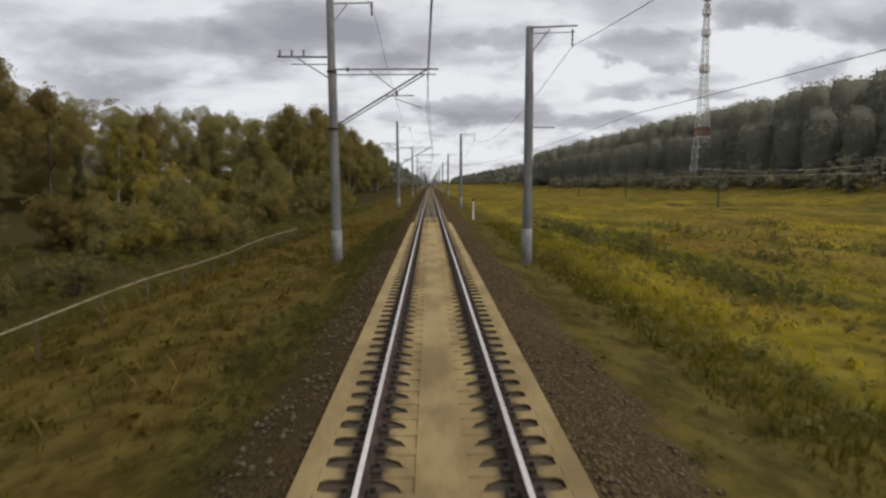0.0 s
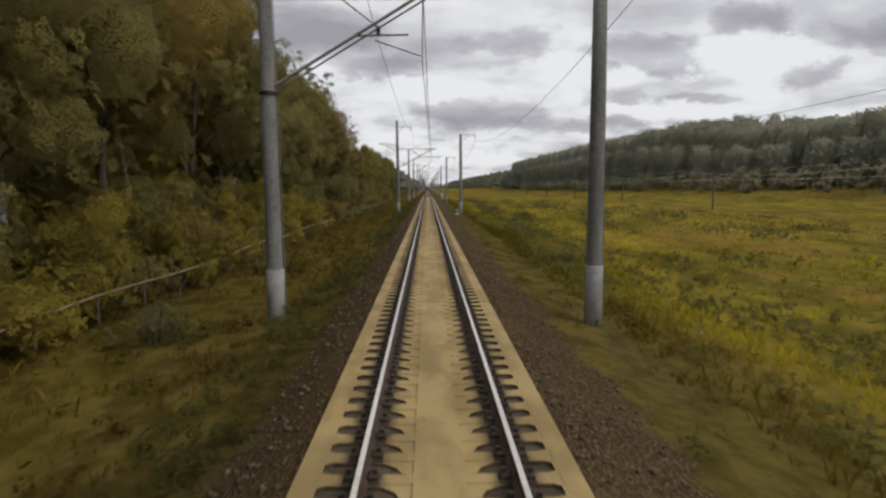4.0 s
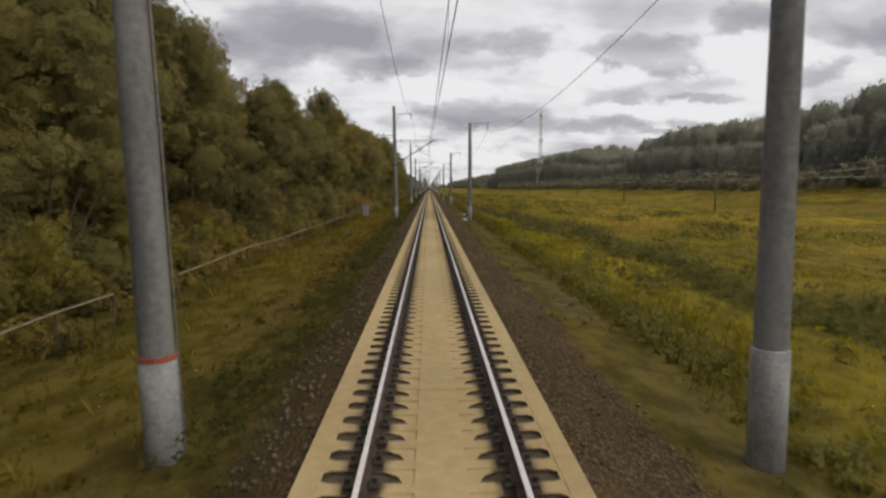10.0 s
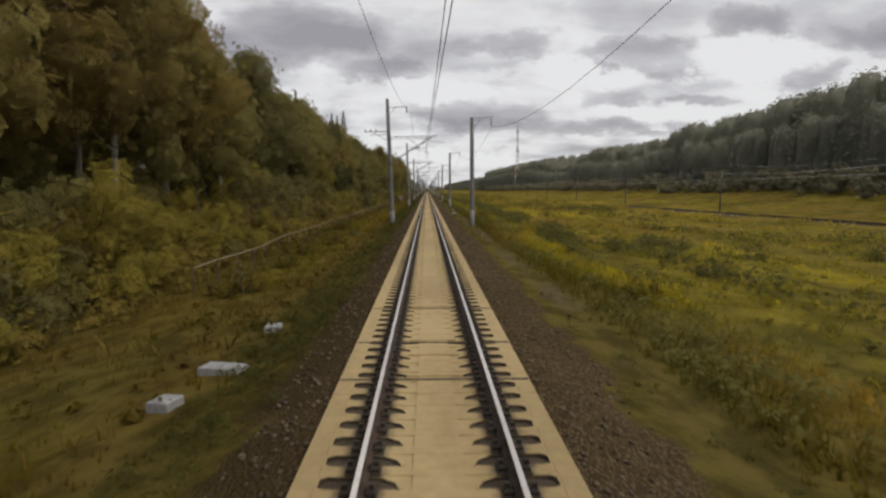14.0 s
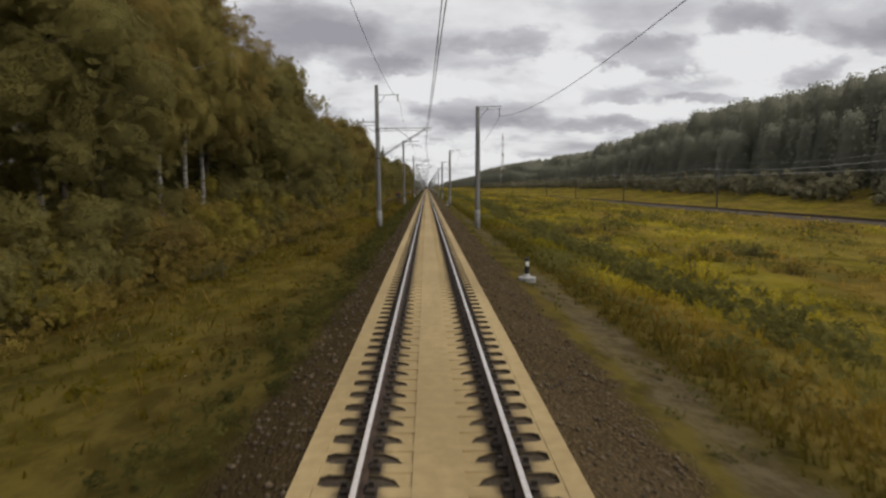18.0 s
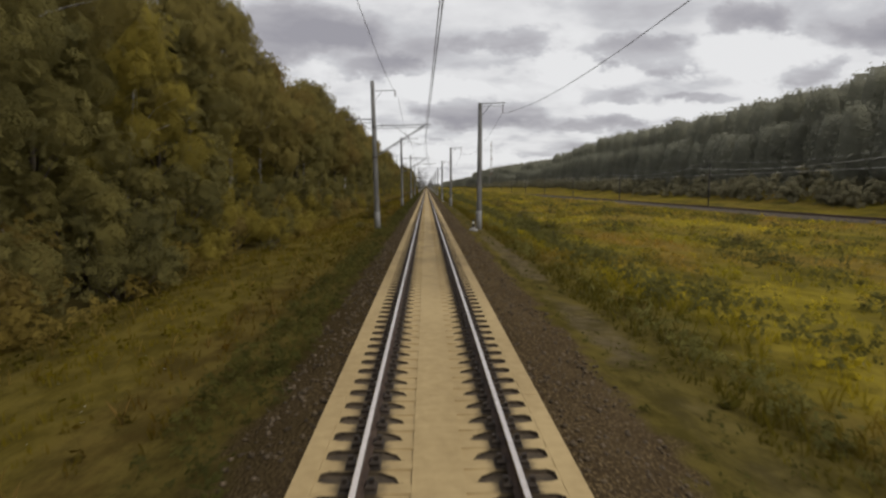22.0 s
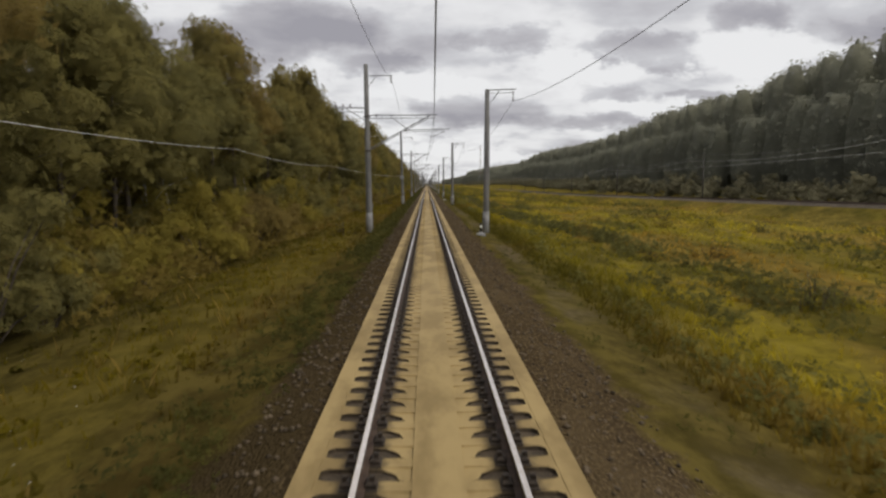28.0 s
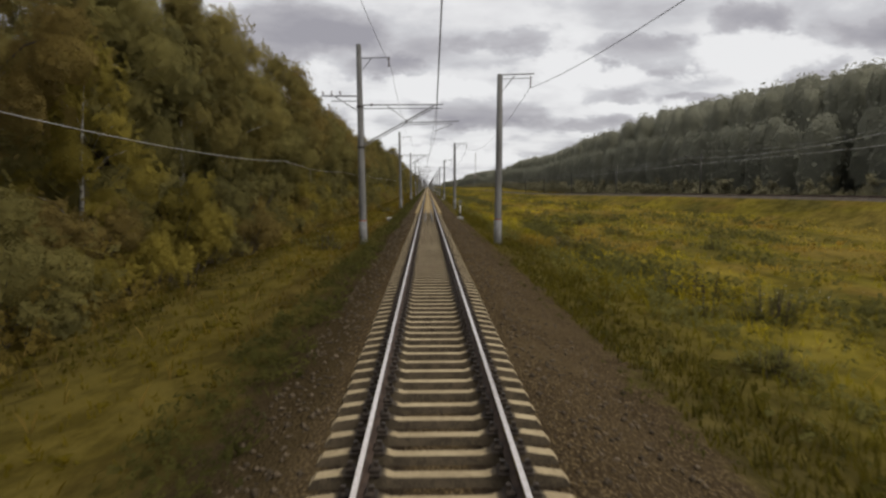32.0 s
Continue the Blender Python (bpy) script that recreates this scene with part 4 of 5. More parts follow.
OTHER_POLES = list(np.arange(-1110, 420, 62.0))
for y in OTHER_POLES[1:]:
    copy_thing(far_pole, pose(OTHER_X + 3.6, y, float(lerp_table(y, OTHER_Z)) - 0.9))
for z, sag, r in ((7.8, 1.0, 0.026), (6.2, 0.1, 0.024), (9.3, 1.3, 0.012)):
    wire("far_line_wire", hung([(OTHER_X if z < 9 else OTHER_X + 3.6, y, float(lerp_table(y, OTHER_Z)) + z) for y in OTHER_POLES], sag, 6), r, "pale wire of the distant railway", PALE_WIRE)

# ---------------------------------------------------------------- trackside things


def hm_post(y, sign):
    x = 3.62 if sign else 3.85
    z = float(ground_z(x, y))
    top = 1.72 if sign else 0.92
    root = thing("distance_post", "white distance post with black bands on a round grey base", "distance post", pose(x, y, z), "distance posts along the track")
    part("round_base", mesh("round_base", *lathe([(0.36, -0.2), (0.36, 0.13), (0.34, 0.17), (0.16, 0.20), (0.10, 0.30)], 20), PLINTH), root, "pale grey round concrete base")
    part("lower_band", mesh("lower_band", *lathe([(0.088, 0.30), (0.088, 0.60)], 12), BLACK), root)
    part("post", mesh("post", *lathe([(0.075, 0.3), (0.075, top - 0.05)], 12), WHITE, True), root)
    part("upper_band", mesh("upper_band", *lathe([(0.088, top - (0.2 if sign else 0.13)), (0.088, top), (0.05, top + 0.02)], 12), BLACK), root)
    if sign:
        plate = part("number_plate", mesh("number_plate", *box(-0.24, 0.24, -0.012, 0.012, 1.74, 2.12), DIM_PLATE), root)
        for i, ch in enumerate("45"):
            cu = bpy.data.curves.new("digit", "FONT")
            cu.body, cu.size, cu.extrude, cu.align_x = ch, 0.34, 0.003, "CENTER"
            cu.materials.append(BLACK)
            d = new("digit", cu)
            d.parent = plate
            d.matrix_basis = pose(-0.115 + 0.23 * i, -0.016, 1.83, 90, 0, 0)


for i, y in enumerate((-40.7, -139.5, -240.3, -337.0, -434.5, -532.3, -631.7, -730.4, -828.0, -927.8)):
    hm_post(y, i == 9)
white_post = thing("marker_post", "slim pale marker post beside the track", "marker post", pose(4.45, 66.0, float(ground_z(4.45, 66.0))))
part("post", mesh("post", *box(-0.09, 0.09, -0.09, 0.09, -0.2, 1.9, 0.02), WHITE), white_post)
part("cap", mesh("cap", *box(-0.095, 0.095, -0.095, 0.095, 1.9, 2.15, 0.03), BLACK), white_post)


def plate(x, y, w, d, h, yaw=0):
    ob = new("concrete_plate", mesh("concrete_plate", *box(-w / 2, w / 2, -d / 2, d / 2, -0.15, h, 0.02), PLINTH))
    ob.matrix_basis = pose(x, y, float(ground_z(x, y)), 0, 0, yaw)
    return tagged(ob, "pale concrete plate lying in the grass", "concrete plate", "plates in the grass")


for x, y, w in ((-4.2, -415.0, 0.4), (-4.35, -418.7, 0.9), (-4.7, -420.8, 0.4), (-4.3, -228.6, 0.6), (-4.5, -230.0, 0.6)):
    plate(x, y, w, 0.5, 0.15 if y < -400 else 0.08, random.uniform(-15, 15))
trough = thing("cable_box", "pale square concrete cable box with a flat lid", "cable box", pose(-4.3, -930.2, float(ground_z(-4.3, -930.2)) - 0.12))
part("box_body", mesh("box_body", *box(-0.22, 0.22, -0.25, 0.25, -0.1, 0.36), PLINTH), trough)
part("lid", mesh("lid", *box(-0.26, 0.26, -0.3, 0.3, 0.36, 0.44, 0.02), WHITE), trough)


def red_cabinet(x, y, lift=0.0):
    z = float(ground_z(x, y))
    root = thing("trackside_cabinet", "grey trackside cabinet with a red lid and a bent pipe", "cabinet", pose(x, y, z))
    b = 0.12 + lift
    part("cabinet_body", mesh("cabinet_body", *box(-0.38, 0.38, -0.28, 0.28, b, b + (1.43 if lift == 0 else 0.75), 0.02), DARK_CASE if lift else GREY_BOX), root)
    top = b + (1.43 if lift == 0 else 0.75)
    part("cabinet_lid", mesh("cabinet_lid", *box(-0.42, 0.42, -0.32, 0.32, top, top + 0.19, 0.04), RED), root)
    part("cabinet_door", mesh("cabinet_door", *box(-0.32, 0.32, -0.30, -0.275, b + 0.08, top - 0.06, 0.01), DARK_CASE if lift else GREY_BOX), root)
    part("door_handle", mesh("door_handle", *box(0.22, 0.25, -0.33, -0.30, b + 0.4, b + 0.55), IRON), root)
    for px in (-0.3, 0.3) if lift else (0.0,):
        w = 0.05 if lift else 0.22
        part("foot", mesh("foot", *box(px - w, px + w, -0.2, 0.2, -0.2, b), IRON if lift else PLINTH), root)
    part("pipe", mesh("pipe", *tube([(0.55, 0, -0.1), (0.55, 0, top + 1.0), (0.50, 0, top + 1.06), (0.05, 0, top + 1.08)] if not lift else [(0.5, 0, -0.1), (0.5, 0, top + 0.05)], 0.022, 6), RED if not lift else STEEL), root)


red_cabinet(-8.5, -227.0)
red_cabinet(-5.9, -428.0, 1.65)

# low railing of pipe on posts along the bank
rail_root = thing("pipe_railing", "low weathered pipe railing on short posts along the bank", "railing")
RAIL_LINE = -9.6
for y0, y1 in ((45.0, -60.0), (-62.0, -165.0), (-167.0, -290.0), (-292.0, -408.0)):
    ys = np.arange(y0, y1, -3.0)
    pts = [(RAIL_LINE + 0.1 * math.sin(y * 0.07), y, float(ground_z(RAIL_LINE, y)) * 0.3 + 0.7 * -1.4 + 0.95 + 0.05 * math.sin(y * 0.4)) for y in ys]
    part("pipe", mesh("pipe", *tube(pts, 0.035, 6), two_tone("weathered_pipe", (0.12, 0.09, 0.05), (0.26, 0.21, 0.13), 3.0, 0.8)), rail_root)
    for p in pts[::1]:
        part("post", mesh("post", *tube([(p[0], p[1], p[2] - 1.3), p], 0.035, 5), BARK), rail_root)
# ---------------------------------------------------------------- trees and shrubs
rng = np.random.default_rng(7)


def grow(name, label, height, spread, bark, leaf, clumps, per, size, low, seed, core=0.74, hang=0.0):
    """A broadleaf tree: bent trunk with limbs, and a crown of many leaf clumps."""
    r = np.random.default_rng(seed)
    root = thing(name, label, "tree", group="trees of the woodland edge")
    lean = r.normal(size=2) * 0.04
    trunk = [(lean[0] * z + 0.12 * math.sin(z * 0.5 + seed), lean[1] * z + 0.12 * math.cos(z * 0.4 + seed), z) for z in np.linspace(-0.5, height * 0.93, 9)]
    r0 = 0.012 * height + 0.03
    pieces = [tube(trunk, [r0 * (1 - 0.88 * i / 8) for i in range(9)], 7)]
    cl = []
    for i in range(clumps):
        s = (i + 0.5) / clumps
        z = height * (low + (1 - low) * s)
        reach = spread * math.sin(math.pi * min(1, 0.22 + 0.78 * s) ** 0.9) ** 0.8 * r.uniform(0.35, 1.0)
        a = i * 2.399 + r.uniform(-0.5, 0.5)
        bx, by = lean[0] * z, lean[1] * z
        c = (bx + reach * math.cos(a), by + reach * math.sin(a), z)
        k = spread * r.uniform(0.26, 0.44)
        cl.append((*c, k, k, k * r.uniform(0.75, 1.25)))
        if i % 2 == 0:
            pieces.append(tube([(bx, by, z - reach * 0.6 - 0.4), ((bx + c[0]) / 2, (by + c[1]) / 2, z - reach * 0.2), c], [r0 * 0.3 * (1.2 - s), r0 * 0.2 * (1.2 - s), 0.02], 4))
    cl.append((lean[0] * height, lean[1] * height, height * 0.95, spread * 0.2, spread * 0.2, height * 0.06))
    part("trunk", mesh("trunk", *joined(pieces), bark, True), root)
    q, extra = foliage(cl, per, size, r, core, hang)
    part("crown", cards_mesh("crown", q, leaf, extra), root)
    return root


def spruce(height, seed):
    r = np.random.default_rng(seed)
    root = thing("spruce_tree", "dark narrow spruce with drooping boughs", "tree", group="trees of the woodland edge")
    part("trunk", mesh("trunk", *tube([(0, 0, -0.5), (0, 0, height)], [0.22, 0.02], 7), BARK, True), root)
    quads = []
    z = height * 0.08
    while z < height:
        reach = (1 - z / height) ** 0.85 * height * 0.17 + 0.12
        for k in range(9):
            a = 2 * math.pi * (k + r.uniform(0, 1)) / 9
            L = reach * r.uniform(0.7, 1.15)
            d, s = np.array([math.cos(a), math.sin(a), 0]), np.array([-math.sin(a), math.cos(a), 0])
            o = np.array([0, 0, z])
            w = L * 0.32
            tip, mid = o + d * L + [0, 0, -L * 0.38], o + d * L * 0.5 + [0, 0, -L * 0.08]
            quads += [[o, mid + s * w, tip, mid - s * w], [o + [0, 0, 0.1], mid + s * w * 0.7 + [0, 0, -0.35], tip, mid + [0, 0, 0.12]]]
        z += 0.38 + 0.25 * (1 - z / height)
    part("crown", cards_mesh("crown", np.array(quads), NEEDLES), root)
    return root


def pine(height, seed):
    r = np.random.default_rng(seed)
    root = thing("pine_tree", "tall pine with a bare trunk and a ragged top", "tree", group="trees of the woodland edge")
    pieces = [tube([(0, 0, -0.5), (0.15, 0.1, height * 0.5), (0, 0, height)], [0.26, 0.19, 0.04], 7)]
    cl = []
    for i in range(17):
        z = height * (0.55 + 0.45 * (i + 0.5) / 17)
        a, L = i * 2.4 + r.uniform(-0.4, 0.4), r.uniform(0.8, 3.0) * (1.25 - (z / height - 0.55) * 1.6)
        c = (L * math.cos(a), L * math.sin(a), z)
        k = r.uniform(0.55, 1.1)
        cl.append((*c, k * 1.2, k * 1.2, k * 0.6))
        pieces.append(tube([(0, 0, z - 0.7), c], [0.06, 0.02], 4))
    part("trunk", mesh("trunk", *joined(pieces), PINE_BARK, True), root)
    q, extra = foliage(cl, 52, 0.30, r, 0.5)
    part("crown", cards_mesh("crown", q, NEEDLES if seed % 2 else LEAF_ALDER, extra), root)
    return root


def shrub(name, label, height, spread, leaf, clumps, per, size, seed, woody=True):
    r = np.random.default_rng(seed)
    root = thing(name, label, "bush", group="bushes along the bank")
    stems, cl = [], []
    for i in range(clumps):
        a, s = i * 2.4 + r.uniform(-0.5, 0.5), r.uniform(0.15, 1.0) ** 0.6
        z = height * r.uniform(0.22, 0.9) * (1.1 - 0.35 * s)
        c = (spread * s * math.cos(a), spread * s * math.sin(a), z)
        k = spread * r.uniform(0.28, 0.5)
        cl.append((*c, k, k, k * r.uniform(0.8, 1.3)))
        stems.append(tube([(c[0] * 0.15, c[1] * 0.15, -0.3), (c[0] * 0.6, c[1] * 0.6, z * 0.6), c], [0.045, 0.03, 0.01], 4))
    if woody:
        tagged(part("branchwork", mesh("branchwork", *joined(stems), BARK), root), kind="stuff")
    q, extra = foliage(cl, per, size, r, 0.72)
    part("leaves", cards_mesh("leaves", q, leaf, extra), root)
    return root


KIT = {
    "birch": [grow("birch_tree", "tall birch with pale trunk and olive crown", 18.0, 4.7, BIRCH, LEAF_BIRCH, 26, 52, 0.42, 0.45, 11, hang=0.5),
              grow("birch_tree", "slender birch with yellowing hanging twigs", 15.5, 4.0, BIRCH, LEAF_BIRCH, 24, 52, 0.40, 0.42, 12, hang=0.6),
              grow("birch_tree", "young birch with thin white trunk", 11.5, 3.1, BIRCH, LEAF_BUSH, 18, 48, 0.37, 0.2, 13, hang=0.4)],
    "alder": [grow("alder_tree", "broad dark green alder with dense crown", 17.0, 5.3, BARK, LEAF_ALDER, 28, 56, 0.44, 0.40, 21),
              grow("alder_tree", "dense dark alder with uneven outline", 14.0, 4.8, BARK, LEAF_ALDER, 25, 54, 0.42, 0.36, 22),
              grow("aspen_tree", "tall aspen with rounded brownish crown", 18.5, 5.2, BARK, LEAF_AUTUMN, 26, 56, 0.43, 0.43, 23)],
    "spruce": [spruce(18.0, 31), spruce(14.0, 32)],
    "pine": [pine(27.0, 41), pine(24.0, 42)],
    "bush": [shrub("willow_bush", "dense olive willow bush on the bank", 4.6, 2.1, LEAF_BUSH, 12, 50, 0.27, 51), shrub("sallow_bush", "low spreading green bush", 3.0, 1.7, LEAF_ALDER, 10, 46, 0.24, 52),
             shrub("rowan_bush", "yellow-brown autumn bush on the bank", 3.8, 1.7, LEAF_AUTUMN, 10, 46, 0.25, 53), shrub("alder_bush", "tall dark alder bush beside the wood", 6.0, 2.3, LEAF_ALDER, 13, 50, 0.30, 54)],
}
USED = set()


def plant(kind, i, x, y, scale=1.0):
    """Stands a plant of the kit on the ground; the first of each is the kit's own."""
    ob = KIT[kind][i]
    m = pose(x, y, float(ground_z(x, y)) - 0.1, 0, 0, rng.uniform(0, 360))
    if (kind, i) not in USED:
        USED.add((kind, i))
        ob.matrix_basis, ob.scale = m, (scale, scale, scale * rng.uniform(0.95, 1.08))
        return ob
    new_ob = copy_thing(ob, m)
    new_ob.scale = (scale, scale, scale * rng.uniform(0.93, 1.1))
    return new_ob


TREE_LINE = [(-1130, -18.5), (-330, -19.5), (-250, -19.0), (-185, -16.5), (-20, -16.0), (0, -30.0), (20, -44.0), (110, -42.0), (140, -27.0), (4000, -27.0)]
TREE_SIZE = [(-1130, 0.95), (-960, 0.93), (-880, 0.95), (-810, 0.90), (-770, 0.93), (-740, 0.93), (-700, 0.98), (-650, 1.10), (-610, 1.07), (-560, 1.02), (-520, 1.0), (-490, 1.06), (-455, 1.03), (-420, 0.93), (-370, 0.97), (-335, 0.98), (-318, 0.90), (-300, 0.86), (-246, 0.90), (-233, 0.80), (-220, 0.84), (-208, 0.92), (-178, 0.99), (-20, 1.0), (20, 0.74), (110, 0.78), (140, 1.06), (400, 1.16)]
y = -1105.0
while y < 330:
    if -27.0 < y < 2.0:
        y = 2.0
    x = float(lerp_table(y, TREE_LINE)) + rng.uniform(-1.6, 1.6)
    s = float(lerp_table(y, TREE_SIZE)) * rng.uniform(0.95, 1.09) * (0.985 + 0.05 * math.sin(y * 0.045))
    u = rng.uniform()
    spruces = 0.22 if -390 < y < -280 else 0.02
    if u < spruces:
        plant("spruce", int(rng.integers(2)), x, y, s * 0.9)
    elif u < 0.5:
        plant("birch", int(rng.integers(3)), x, y, s * 1.05)
    else:
        plant("alder", int(rng.integers(3)), x, y, s)
    y += 4.0 * rng.uniform(0.75, 1.3) * (1.0 if y < 60 else 1.7)
for x, y, i in ((-19.0, -25.0, 0), (-23.0, -22.0, 1), (-20.5, -19.0, 1), (-25.5, -16.0, 0), (-21.5, -12.0, 1), (-27.0, -9.0, 0), (-24.0, -28.0, 1)):
    plant("pine", i, x, y, rng.uniform(0.82, 0.92))          # tall bare stems with light between them
for x, y, i in ((-22.4, 19.0, 0), (-23.6, 23.0, 1), (-25.5, 15.0, 0)):
    plant("pine", i, x, y, rng.uniform(0.98, 1.08))
plant("bush", 0, -18.2, -15.0, 1.95)
y = -1100.0
while y < 140:
    edge = float(lerp_table(y, TREE_LINE)) + 4.6
    edge = max(edge, -16.0) if y < 20 else rng.uniform(-26, -15)
    x = edge + rng.uniform(-0.6, 1.9)
    i = int(rng.choice([0, 1, 2, 3], p=[0.30, 0.30, 0.26, 0.14]))
    plant("bush", i, min(x, -11.0), y, rng.uniform(0.65, 1.1))
    i = int(rng.choice([0, 1, 2, 3], p=[0.34, 0.10, 0.22, 0.34]))
    plant("bush", i, min(x, -11.2) - rng.uniform(1.6, 3.0), y + 1.2, rng.uniform(0.95, 1.4))
    y += rng.uniform(2.6, 4.6) * (1.0 if y < 20 else 1.5)
for x, y, k in ((-17.0, -317.0, 1.03), (-17.2, -309.0, 1.10), (-18.3, -291.0, 1.14), (-18.1, -300.0, 0.94)):
    plant("spruce", 0, x, y, k)
plant("bush", 3, -15.4, -21.5, 1.0)
for i in range(60):
    y = rng.uniform(-8.0, 125.0)
    plant("bush", int(rng.choice([0, 1, 2, 3], p=[0.15, 0.3, 0.4, 0.15])), rng.uniform(-24.0, -11.8) - 0.03 * max(y, 0), y, rng.uniform(0.45, 1.0))
plant("bush", 0, -14.5, -27.0, 1.25)


def woods(name, label, spots, leaf, per, size, clumps, fat=0.74, ragged=1.14, core=0.78):
    """A far wood: many crowns, each of several leaf clumps, joined."""
    r = np.random.default_rng(len(spots))
    cl = []
    for x, y, h, w in spots:
        z0 = float(ground_z(x, y))
        for k in range(clumps):
            s = (k + 0.6) / clumps
            a, reach = r.uniform(0, 6.28), w * (1.0 - 0.72 * s ** 2) * r.uniform(0.2, 1.0)
            rad = w * fat * r.uniform(0.8, 1.2) * (1.05 - 0.3 * s)
            cl.append((x + reach * math.cos(a), y + reach * math.sin(a), z0 + h * (0.08 + 0.82 * s), rad, rad, max(rad * 0.85, h * 0.5 / clumps)))
    q, extra = foliage(cl, per, size, r, core, 0.0, ragged)
    return tagged(new(name, cards_mesh(name, q, leaf, extra)), label, "woodland", kind="stuff")


def crowns(name, label, spots, leaf, per, size):
    """A wood of tall closed crowns with lobed sides and rounded tops, joined; each has a dim body behind its leaves."""
    r = np.random.default_rng(len(spots) + 5)
    sx, sy, sh, sw = np.array(spots).T
    sz = ground_z(sx, sy)
    n = len(sx)

    def shape(s, a, i):
        wide = np.sqrt(np.clip(1.0 - s ** 3.4, 0, 1)) * (0.72 + 0.28 * np.clip(s / 0.3, 0, 1))
        lobes = 1.0 + 0.16 * np.sin(3 * a + 2.1 * i + 5.0 * s) + 0.10 * np.sin(7 * a + i + 11.0 * s)
        return sw[i] * wide * lobes

    i = np.repeat(np.arange(n), per)
    s, a = 0.965 * r.uniform(0.02, 1.0, len(i)) ** 0.8, r.uniform(0, 6.283, len(i))
    out = shape(s, a, i) * r.uniform(0.80, 1.06, len(i))
    c = np.stack([sx[i] + out * np.cos(a), sy[i] + out * np.sin(a), sz[i] + sh[i] * (0.03 + 0.97 * s)], 1)
    nrm = np.stack([np.cos(a), np.sin(a), 0.3 + 1.2 * s ** 3], 1) + r.normal(size=(len(i), 3)) * 0.55
    nrm /= np.linalg.norm(nrm, axis=1, keepdims=True)
    p = np.cross(nrm, r.normal(size=nrm.shape))
    p /= np.linalg.norm(p, axis=1, keepdims=True)
    q = np.cross(nrm, p)
    k = size * r.uniform(0.55, 1.25, (len(i), 1))
    quads = np.stack([c + p * k, c + q * k * 0.7, c - p * k * 0.9, c - q * k * 0.7], 1)
    rings = np.array([0.0, 0.3, 0.6, 0.82, 0.95])
    j = np.repeat(np.arange(n), 30)
    rs, ra = np.tile(np.repeat(rings, 6), n), np.tile(np.tile(np.arange(6) * math.pi / 3, 5), n)
    ro = shape(rs, ra, j) * 0.78
    body = np.stack([sx[j] + ro * np.cos(ra), sy[j] + ro * np.sin(ra), sz[j] + sh[j] * 0.97 * rs], 1)
    tris = []
    for b in range(4):
        for k6 in range(6):
            m = (k6 + 1) % 6
            tris += [(b * 6 + k6, b * 6 + m, b * 6 + 6 + m), (b * 6 + k6, b * 6 + 6 + m, b * 6 + 6 + k6)]
    tris += [(24, 24 + k6, 25 + k6) for k6 in range(1, 5)]
    tris = (np.array(tris)[None] + 30 * np.arange(n)[:, None, None]).reshape(-1, 3)
    return tagged(new(name, cards_mesh(name, quads, leaf, (body, tris))), label, "woodland", kind="stuff")


spots = []
y = -1120.0
while y < 460:
    for back in (4.5, 10.0, 17.0, 26.0):
        if -33 < y < 8:
            continue
        x = float(lerp_table(y, TREE_LINE)) - back + rng.uniform(-2.5, 2.5)
        spots.append((x, y + rng.uniform(-3, 3), rng.uniform(17, 20) * float(lerp_table(y, TREE_SIZE)), rng.uniform(3.6, 5.0)))
    y += 6.5
low = [(x + rng.uniform(-3, 3), y + rng.uniform(-3, 3), rng.uniform(5, 9), rng.uniform(3.0, 4.2)) for x, y, h, w in spots if x > -38]
woods("woodland_understorey", "dim undergrowth and young trees inside the wood", low, LEAF_ALDER, 16, 0.9, 2)
woods("woodland", "dense mixed wood behind the edge trees", spots, LEAF_ALDER, 12, 1.1, 4)
WOOD_R = [(-1130, 76.0), (-900, 78.0), (-700, 84.0), (-420, 92.0), (-230, 100.0), (-100, 100.0), (100, 98.0), (400, 90.0), (1200, 70.0), (4000, 70)]
HIGH_R = [(-1130, 26.5), (-885, 27.0), (-822, 28.5), (-780, 30.0), (-750, 32.5), (-720, 31.0), (-680, 29.5), (-630, 30.0), (-595, 28.5), (-550, 26.0), (-500, 25.4), (-420, 25.8), (-330, 28.4), (-240, 25.8), (-175, 25.0), (-115, 20.0), (-60, 23.5), (-12, 23.5), (10, 17.5), (60, 17.5), (95, 20.0), (130, 26.0), (300, 27.5), (4000, 24.0)]
spots = []
y = -1120.0
while y < 560:
    for back in (0.0, 5.5, 11.0, 17.0, 24.0, 32.0):
        spots.append((float(lerp_table(y, WOOD_R)) + back + rng.uniform(-3, 3), y + rng.uniform(-3, 3), float(lerp_table(y, HIGH_R)) * rng.uniform(0.91, 1.02) * (0.70 if back == 0 else 1.0), rng.uniform(4.0, 5.4)))
    y += 6.5
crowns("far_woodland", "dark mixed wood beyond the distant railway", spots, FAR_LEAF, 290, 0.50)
spots = []
for side in (-1, 1):
    y = 440.0
    while y < 1900:
        for back in (0, 9, 20):
            base = float(lerp_table(y, TREE_LINE)) if side < 0 else float(lerp_table(y, WOOD_R))
            spots.append((base + side * back + rng.uniform(-4, 4), y, rng.uniform(15, 22), rng.uniform(4, 6)))
        y += 14
for x in np.arange(-240, 320, 9.0):
    spots.append((x, 1900 + rng.uniform(-20, 20), rng.uniform(10, 15), rng.uniform(6, 9)))
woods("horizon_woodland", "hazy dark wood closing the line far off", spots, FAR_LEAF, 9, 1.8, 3)
